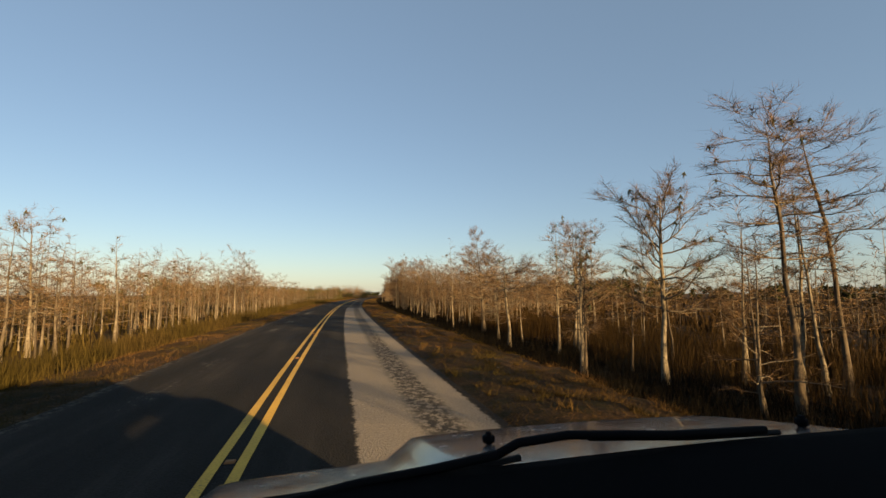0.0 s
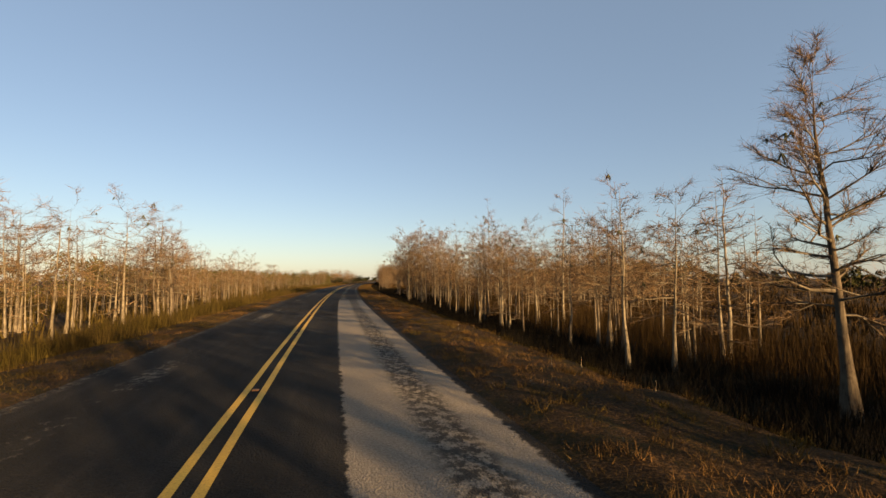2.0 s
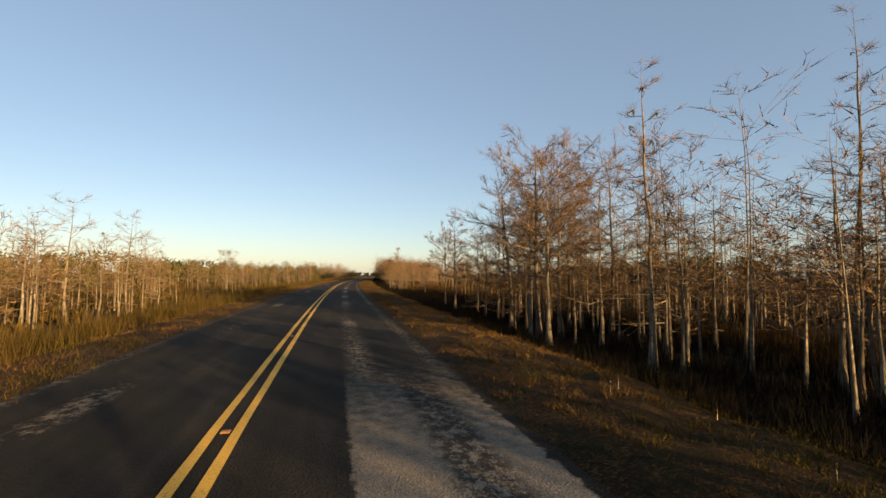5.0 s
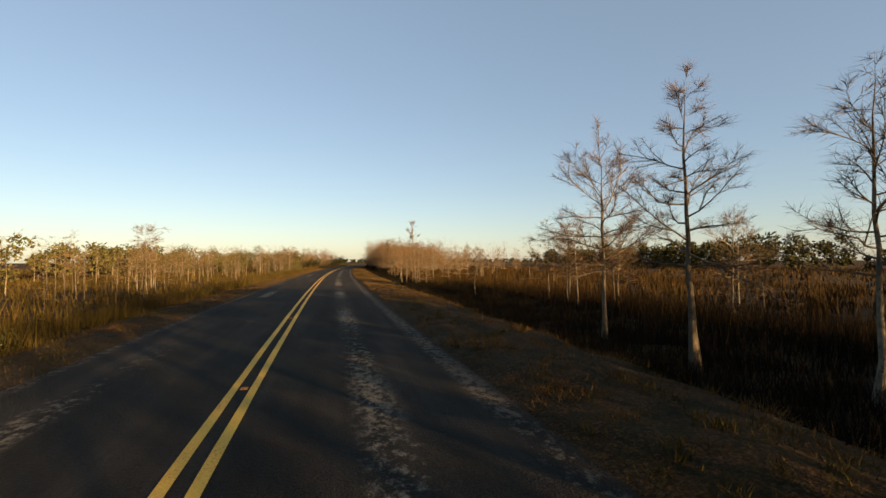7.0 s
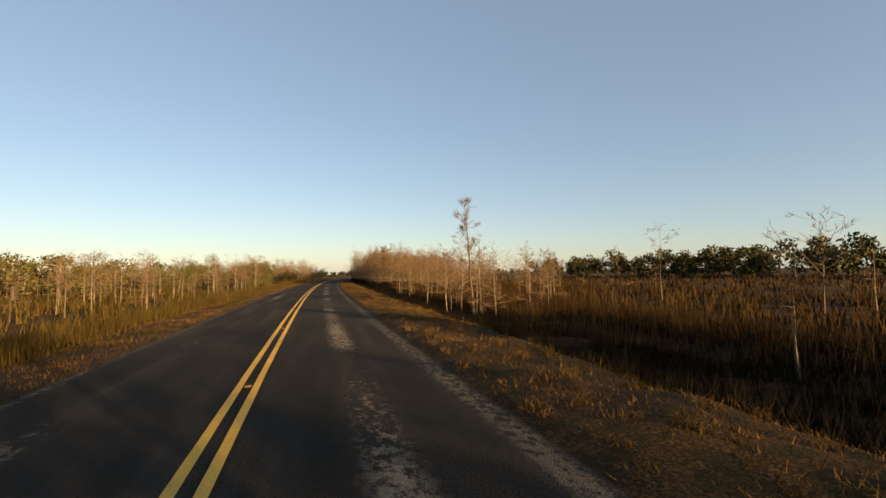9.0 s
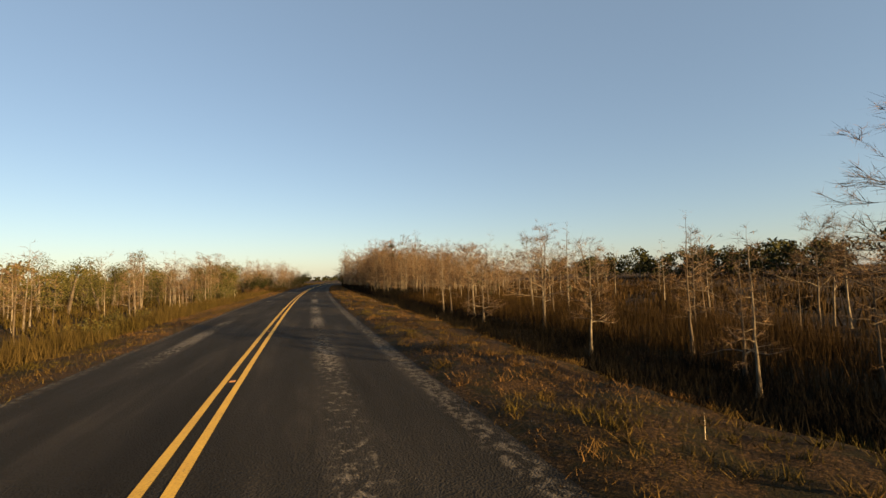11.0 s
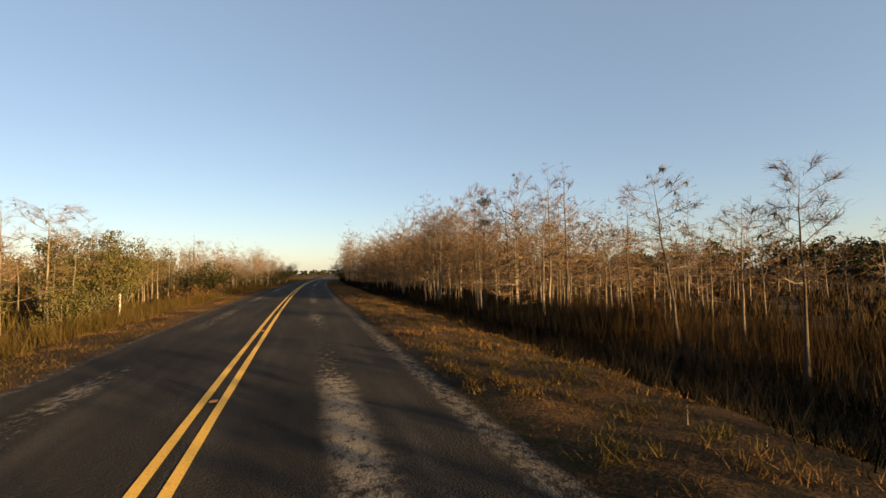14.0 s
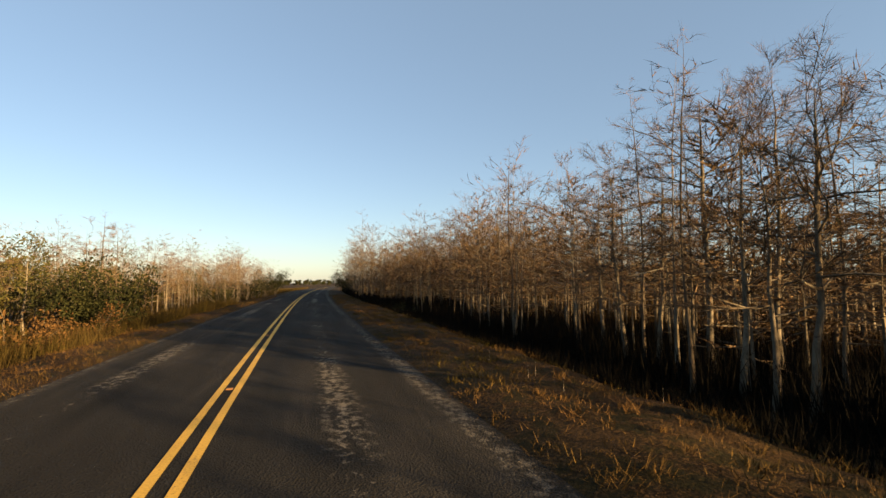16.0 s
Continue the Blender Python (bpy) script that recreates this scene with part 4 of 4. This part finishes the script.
blades("marsh_grass", [(q, 0.013, 0.2) for q in near_marsh] + [(marsh, 0.075, 0.2), (beyond, 0.07, 0.2), (far_off, 0.16, 0.25)], M_SAW_SHADED, "tall dry brown sawgrass standing in the marsh", "grass")
wall = grow(tufted(4, 215, -7.8, -5.2, 3600, 26, 0.2), 0.3, 0.8)
marsh = grow(tufted(8, 230, -36, -7.4, 2800, 16, 0.30), 0.45, 0.85)
beyond = grow(tufted(225, 330, -40, -5.5, 1300, 20, 0.35), 0.4, 0.9)
far_off = grow(tufted(8, 230, -110, -35, 1600, 9, 0.6), 0.5, 1.0)
blades("marsh_grass", [(wall, 0.017, 0.24), (marsh, 0.07, 0.2), (beyond, 0.07, 0.2), (far_off, 0.16, 0.25)], M_SAW_SUNLIT, "tall golden sawgrass lit by the low sun", "grass")
close = [grow(tufted(-2, 60, 3.2, 6.9, 2400, 20, 0.12), 0.04, 0.11), grow(tufted(-2, 60, 3.25, 6.7, 900, 36, 0.06), 0.08, 0.17)]
later = [grow(tufted(60, 230, 3.2, 6.9, 4600, 15, 0.15), 0.04, 0.12), grow(tufted(60, 230, 3.25, 6.7, 2500, 30, 0.07), 0.08, 0.17)]
blades("verge_grass", [(q, w, 0.65) for q, w in zip(close + later, (0.010, 0.010, 0.015, 0.013))], M_VERGE, "rough clumpy brown and green turf on the verge", "grass")
close = grow(tufted(3, 60, -5.5, -3.05, 3000, 20, 0.14), 0.04, 0.14)
later = grow(tufted(60, 230, -5.5, -3.05, 5600, 17, 0.17), 0.04, 0.15)
blades("verge_grass", [(close, 0.008, 0.7), (later, 0.011, 0.7)], M_VERGE, "short golden turf on the verge", "grass")

# pale flower heads scattered in the turf
fv, ff, n = [], [], 0
for k in range(170):
    s, d = grass_rnd.uniform(24, 215), grass_rnd.uniform(4.6, 7.6)
    x, y = along_np(s, d)
    r = grass_rnd.uniform(0.004, 0.009)
    z = float(ground_z(s, d)) + grass_rnd.uniform(0.08, 0.22)
    o = np.array([[r, 0, 0], [-r, 0, 0], [0, r, 0], [0, -r, 0], [0, 0, r * 0.7], [0, 0, -r * 0.7]]) + (x, y, z)
    st = np.array([[x - 0.003, y, z - 0.25], [x + 0.003, y, z - 0.25], [x, y, z]])
    fv += [o, st]
    ff += [np.array([[0, 2, 4], [2, 1, 4], [1, 3, 4], [3, 0, 4], [2, 0, 5], [1, 2, 5], [3, 1, 5], [0, 3, 5]]) + n, np.array([[6, 7, 8]]) + n]
    n += 9
tagged(mesh_object("wildflowers", np.concatenate(fv), np.concatenate(ff), [M_FLOWER]), "tiny pale flower heads dotted over the turf", "flowers", kind="stuff")


# ---- a pale marker post on the left verge ----
def marker_post():
    base = tagged(new("marker_post"), "weathered white square wooden post with a dark foot", "post")
    bm = bmesh.new()
    bmesh.ops.create_cube(bm, size=1)
    for v in bm.verts:
        k = 0.92 if v.co.z > 0 else 1.0
        v.co = Vector((v.co.x * 0.07 * k, v.co.y * 0.07 * k, 0.12 + (v.co.z + 0.5) * 1.05))
    bmesh.ops.bevel(bm, geom=bm.edges[:], offset=0.012, segments=1, affect="EDGES")
    foot = bmesh.new()
    bmesh.ops.create_cube(foot, size=1)
    for v in foot.verts:
        v.co = Vector((v.co.x * 0.08, v.co.y * 0.08, v.co.z * 0.5 - 0.13))
    bmesh.ops.bevel(foot, geom=foot.edges[:], offset=0.01, segments=1, affect="EDGES")
    for nm, mesh, mat in (("shaft", bm, M_POST), ("foot", foot, M_FOOT)):
        me = bpy.data.meshes.new(nm)
        mesh.to_mesh(me)
        mesh.free()
        me.materials.append(mat)
        new(nm, me).parent = base
    return base


stand(marker_post(), 173.1, -7.4, 1.0, 0.1)

# ---- raised markers between the yellow lines ----
def marker_mesh():
    bm = bmesh.new()
    bmesh.ops.create_cube(bm, size=1)
    for v in bm.verts:
        k = 0.6 if v.co.z > 0 else 1.0
        v.co = Vector((v.co.x * 0.10 * (0.85 if v.co.z > 0 else 1), v.co.y * 0.10 * k, v.co.z * 0.018 + 0.009))
    bmesh.ops.bevel(bm, geom=bm.edges[:], offset=0.004, segments=1, affect="EDGES")
    me = bpy.data.meshes.new("road_marker")
    bm.to_mesh(me)
    bm.free()
    me.materials.append(M_MARKER)
    return me


MARKER = marker_mesh()
for k in range(-2, 36):
    s = 12.4 + 7.45 * k
    ob = tagged(new("road_marker", MARKER), "small amber raised marker stuck between the yellow lines", "road marker", "road markers")
    ob.matrix_basis = Matrix.Translation(along(s, 0, 0.0)) @ Matrix.Rotation(-s / BEND_R, 4, "Z")


# ---- the silver car at the start of the walk, windscreen open to the view ----
def paint_material():
    m, n, l, b = material("silver_paint", 0.16)
    f = noise_node(n, l, 900.0, 2, 0.5, object_coords(n))
    dust = noise_node(n, l, 7.0, 6, 0.7, object_coords(n))
    c = mix(n, l, maths(n, l, "MULTIPLY", f, 0.3), (0.34, 0.35, 0.37), (0.24, 0.25, 0.27))
    c = mix(n, l, step_up(n, l, dust, 0.5, 0.8), c, (0.26, 0.24, 0.21))
    l.new(c, b.inputs["Base Color"])
    l.new(ramp(n, l, dust, [(0.4, (0.12, 0.12, 0.12)), (0.8, (0.38, 0.38, 0.38))]), b.inputs["Roughness"])
    b.inputs["Metallic"].default_value = 0.75
    b.inputs["Coat Weight"].default_value = 0.6
    b.inputs["Coat Roughness"].default_value = 0.05
    return m


M_PAINT = paint_material()
M_TRIM = plain("black_trim", (0.005, 0.005, 0.0055), 0.95)
M_RUBBER = plain("black_rubber", (0.015, 0.015, 0.015), 0.8, vary=0.5)
M_ALLOY = plain("grey_alloy", (0.35, 0.35, 0.36), 0.35, 0.9)
M_LAMP = plain("headlamp_plastic", (0.55, 0.57, 0.60), 0.12, 0.2)


def part(name, bm, mat, parent, label="", smooth=True):
    me = bpy.data.meshes.new(name)
    bmesh.ops.recalc_face_normals(bm, faces=bm.faces[:])
    bm.to_mesh(me)
    bm.free()
    me.materials.append(mat)
    me.polygons.foreach_set("use_smooth", [smooth] * len(me.polygons))
    ob = new(name, me)
    ob.parent = parent
    return tagged(ob, label) if label else ob


def surface(fn, us, vs, thick=0.0):
    """A bmesh grid over fn(u, v), made into a shell where thick is given."""
    bm = bmesh.new()
    g = [[bm.verts.new(fn(u, v)) for v in vs] for u in us]
    for i in range(len(us) - 1):
        for j in range(len(vs) - 1):
            bm.faces.new((g[i][j], g[i + 1][j], g[i + 1][j + 1], g[i][j + 1]))
    if thick:
        bmesh.ops.solidify(bm, geom=bm.faces[:], thickness=thick)
    return bm


def smooth_step(x, a, b):
    t = min(max((x - a) / (b - a), 0.0), 1.0)
    return t * t * (3 - 2 * t)


HALF = 1.06


EYE_Z, K = 1.6, 0.75


def bonnet_point(u, y):
    """u from the car's middle, y ahead of the eye."""
    U, Y = u / K, y / K
    f = (Y - 0.95) / 0.95
    z = 1.235 - 0.125 * f - 0.035 * f * f
    z -= 0.075 * smooth_step(abs(U), 0.64, 0.77)
    z -= 0.02 * (U / 1.27) ** 2 + 0.16 * smooth_step(abs(U), 1.28, 1.44) ** 2
    z -= 0.40 * max(0.0, (Y - 1.80) / 0.28) ** 2.2
    return Vector((u, y - 0.07 * (u / HALF) ** 2 * smooth_step(Y, 1.2, 2.0), EYE_Z - K * (EYE_Z - z)))


car = tagged(new("car"), "silver pickup-like car with black wipers standing on the asphalt road", "car")
us = np.linspace(-HALF, HALF, 61)
part("bonnet", surface(bonnet_point, us, np.linspace(0.715, 1.545, 34), 0.012), M_PAINT, car, "silver bonnet with a raised middle, reflecting sky")


def cowl_point(u, y):
    return Vector((u, y, 1.361 + 0.008 * (u + 0.6) - 0.027 * (u + 0.1) ** 2 - 0.05 * max(0.0, (0.42 - y) / 0.3) + 0.009 * smooth_step(y, 0.4, 0.66) - 0.05 * smooth_step(y, 0.67, 0.72)))


part("dashboard", surface(cowl_point, np.linspace(-0.90, 0.90, 30), np.linspace(0.22, 0.725, 20), 0.02), M_TRIM, car, "matt black dashboard top and cowl")


def bar(points, radius, sides=6):
    bm = bmesh.new()
    t = Tubes()
    t.add(points, np.full(len(points), radius), sides)
    v, f = t.arrays()
    vs = [bm.verts.new(p) for p in v]
    for a in f:
        bm.faces.new([vs[i] for i in a])
    for ring in (vs[:sides], vs[-sides:]):
        bm.faces.new(ring)
    return bm


for pts in (((-0.475, 0.675, 1.357), (-0.44, 0.679, 1.370), (-0.355, 0.682, 1.374), (-0.255, 0.682, 1.367), (-0.17, 0.682, 1.360), (0.02, 0.682, 1.354)),
            ((-0.93, 0.62, 1.308), (-0.78, 0.65, 1.329), (-0.68, 0.667, 1.339), (-0.575, 0.675, 1.345), (-0.475, 0.675, 1.357))):
    wiper = part("wiper", bar([Vector(p) + Vector((0, 0, 0.024 + 0.008 * (p[0] + 0.6))) for p in pts], 0.007), M_TRIM, car, "black wiper arm lying along the cowl")
    part("blade", bar([Vector(p) + Vector((0.04, 0.009, 0.014 + 0.008 * (p[0] + 0.6))) for p in pts[2:]], 0.005), M_RUBBER, wiper)


def nozzle():
    bm = bmesh.new()
    bmesh.ops.create_cube(bm, size=1)
    bmesh.ops.scale(bm, vec=(0.026, 0.030, 0.030), verts=bm.verts)
    bmesh.ops.bevel(bm, geom=bm.edges[:], offset=0.008, segments=2, affect="EDGES")
    return bm


for u in (-0.36, 0.42):
    ob = part("washer_nozzle", nozzle(), M_TRIM, car, "small black washer nozzle")
    ob.location = bonnet_point(u, 1.06 if u < 0 else 0.95) + Vector((0, 0, 0.012))


def body_point(side):
    def fn(t, y):
        # t runs up the flank; bonnet line ahead, belt line beside the cabin
        top = bonnet_point(HALF, min(max(y, 0.72), 1.50)).z - 0.004 if y > 0.715 else 1.27
        z = 0.42 + (top - 0.42) * t
        taper = 0.10 * smooth_step(y, 1.0, 1.55) + 0.05 * smooth_step(-y, 2.4, 3.2)
        x = HALF - taper + 0.03 * math.sin(math.pi * t) - 0.03 * (1 - t)
        for wheel in (0.85, -2.45):
            r = math.hypot(y - wheel, z - 0.36)
            if r < 0.46:
                x -= 0.10 * smooth_step(0.46 - r, 0.0, 0.06)
        return Vector((side * x, y, z))
    return fn


for side in (-1, 1):
    part("flank", surface(body_point(side), np.linspace(0, 1, 16), np.linspace(-3.6, 1.53, 70), 0.02), M_PAINT, car, "silver flank with wheel arches")
part("front_bumper", surface(lambda u, z: Vector((u, 1.58 - 0.10 * (u / HALF) ** 2 - 0.05 * ((z - 0.6) / 0.3) ** 2, z)), np.linspace(-0.9, 0.9, 25), np.linspace(0.38, 0.74, 8), 0.03), M_TRIM, car)
part("tailgate", surface(lambda u, z: Vector((u, -3.60 - 0.03 * (1 - (u / HALF) ** 2), z)), np.linspace(-0.9, 0.9, 21), np.linspace(0.42, 1.27, 8), 0.03), M_PAINT, car)
part("floor_pan", surface(lambda u, y: Vector((u, y, 0.40)), np.linspace(-0.85, 0.85, 5), np.linspace(-3.5, 1.5, 12), 0.03), M_TRIM, car)
part("roof", surface(lambda u, y: Vector((u, y, 1.86 - 0.07 * (u / 0.72) ** 4 - 0.06 * ((y + 1.55) / 1.15) ** 4)), np.linspace(-0.76, 0.76, 21), np.linspace(-2.6, -0.45, 22), 0.04), M_PAINT, car)
for side in (-1, 1):
    for a, b in (((side * 0.93, 0.16, 1.27), (side * 0.74, -0.48, 1.82)), ((side * 0.93, -1.20, 1.27), (side * 0.75, -1.25, 1.82)), ((side * 0.93, -2.70, 1.27), (side * 0.75, -2.55, 1.80))):
        part("pillar", bar([Vector(a), (Vector(a) + Vector(b)) / 2 + Vector((side * 0.015, 0, 0)), Vector(b)], 0.045, sides=8), M_PAINT, car)
    ob = part("headlight", surface(lambda u, z: Vector((side * (0.70 + u), 1.52 - 0.25 * u - 0.3 * abs(z - 0.90) ** 2, z)), np.linspace(-0.14, 0.16, 8), np.linspace(0.82, 0.98, 5), 0.03), M_LAMP, car)
# unseen opaque panes, added to keep sun out and the car's shadow solid
M_PANE = plain("opaque_pane", (0.012, 0.014, 0.014), 0.06)
for side in (-1, 1):
    for y0, y1 in ((-1.22, -0.05), (-2.62, -1.24)):
        part("side_window", surface(lambda y, t: Vector((side * (0.925 - 0.175 * t), y - 0.30 * t * (1 if y1 > -1 else 0.1) * max(0, (y - y0) / (y1 - y0)), 1.27 + 0.53 * t)), np.linspace(y0, y1, 6), np.linspace(0, 1, 5), 0.006), M_PANE, car, "dark opaque side window, unseen, added to block the sun")
part("rear_window", surface(lambda u, t: Vector((u * (1 - 0.19 * t), -2.70 + 0.13 * t, 1.27 + 0.53 * t)), np.linspace(-0.91, 0.91, 9), np.linspace(0, 1, 5), 0.006), M_PANE, car, "dark opaque rear window, unseen, added to block the sun")
for u in (-0.42, 0.42):
    seat = part("seat", surface(lambda a, t: Vector((u + 0.25 * a * (1 - 0.1 * t), -0.62 - 0.22 * t + 0.05 * a * a, 0.75 + 0.68 * t)), np.linspace(-1, 1, 9), np.linspace(0, 1, 9), 0.12), M_TRIM, car, "dark seat back")
    part("headrest", surface(lambda a, t: Vector((u + 0.13 * a, -0.86 + 0.02 * a * a, 1.47 + 0.20 * t)), np.linspace(-1, 1, 7), np.linspace(0, 1, 5), 0.09), M_TRIM, seat)
for side in (-1, 1):
    for y in (0.85, -2.45):
        tyre = bmesh.new()
        ring = [[tyre.verts.new((side * (0.82 + 0.10 * math.cos(b)), y + (0.31 + 0.07 * math.sin(b)) * math.cos(a), 0.375 + (0.305 + 0.07 * math.sin(b)) * math.sin(a)))
                 for b in np.linspace(0, 2 * math.pi, 9)[:-1]] for a in np.linspace(0, 2 * math.pi, 29)[:-1]]
        for i in range(28):
            for j in range(8):
                tyre.faces.new((ring[i][j], ring[(i + 1) % 28][j], ring[(i + 1) % 28][(j + 1) % 8], ring[i][(j + 1) % 8]))
        wheel = part("tyre", tyre, M_RUBBER, car)
        rim = surface(lambda a, r: Vector((side * (0.885 - 0.05 * (r / 0.26) ** 2 + 0.012 * math.cos(5 * a)), y + r * math.cos(a), 0.375 + r * math.sin(a))), np.linspace(0, 2 * math.pi, 31), np.linspace(0.03, 0.27, 6))
        part("rim", rim, M_ALLOY, wheel)
car.matrix_basis = Matrix.Translation(along(0, 1.675, -0.02))
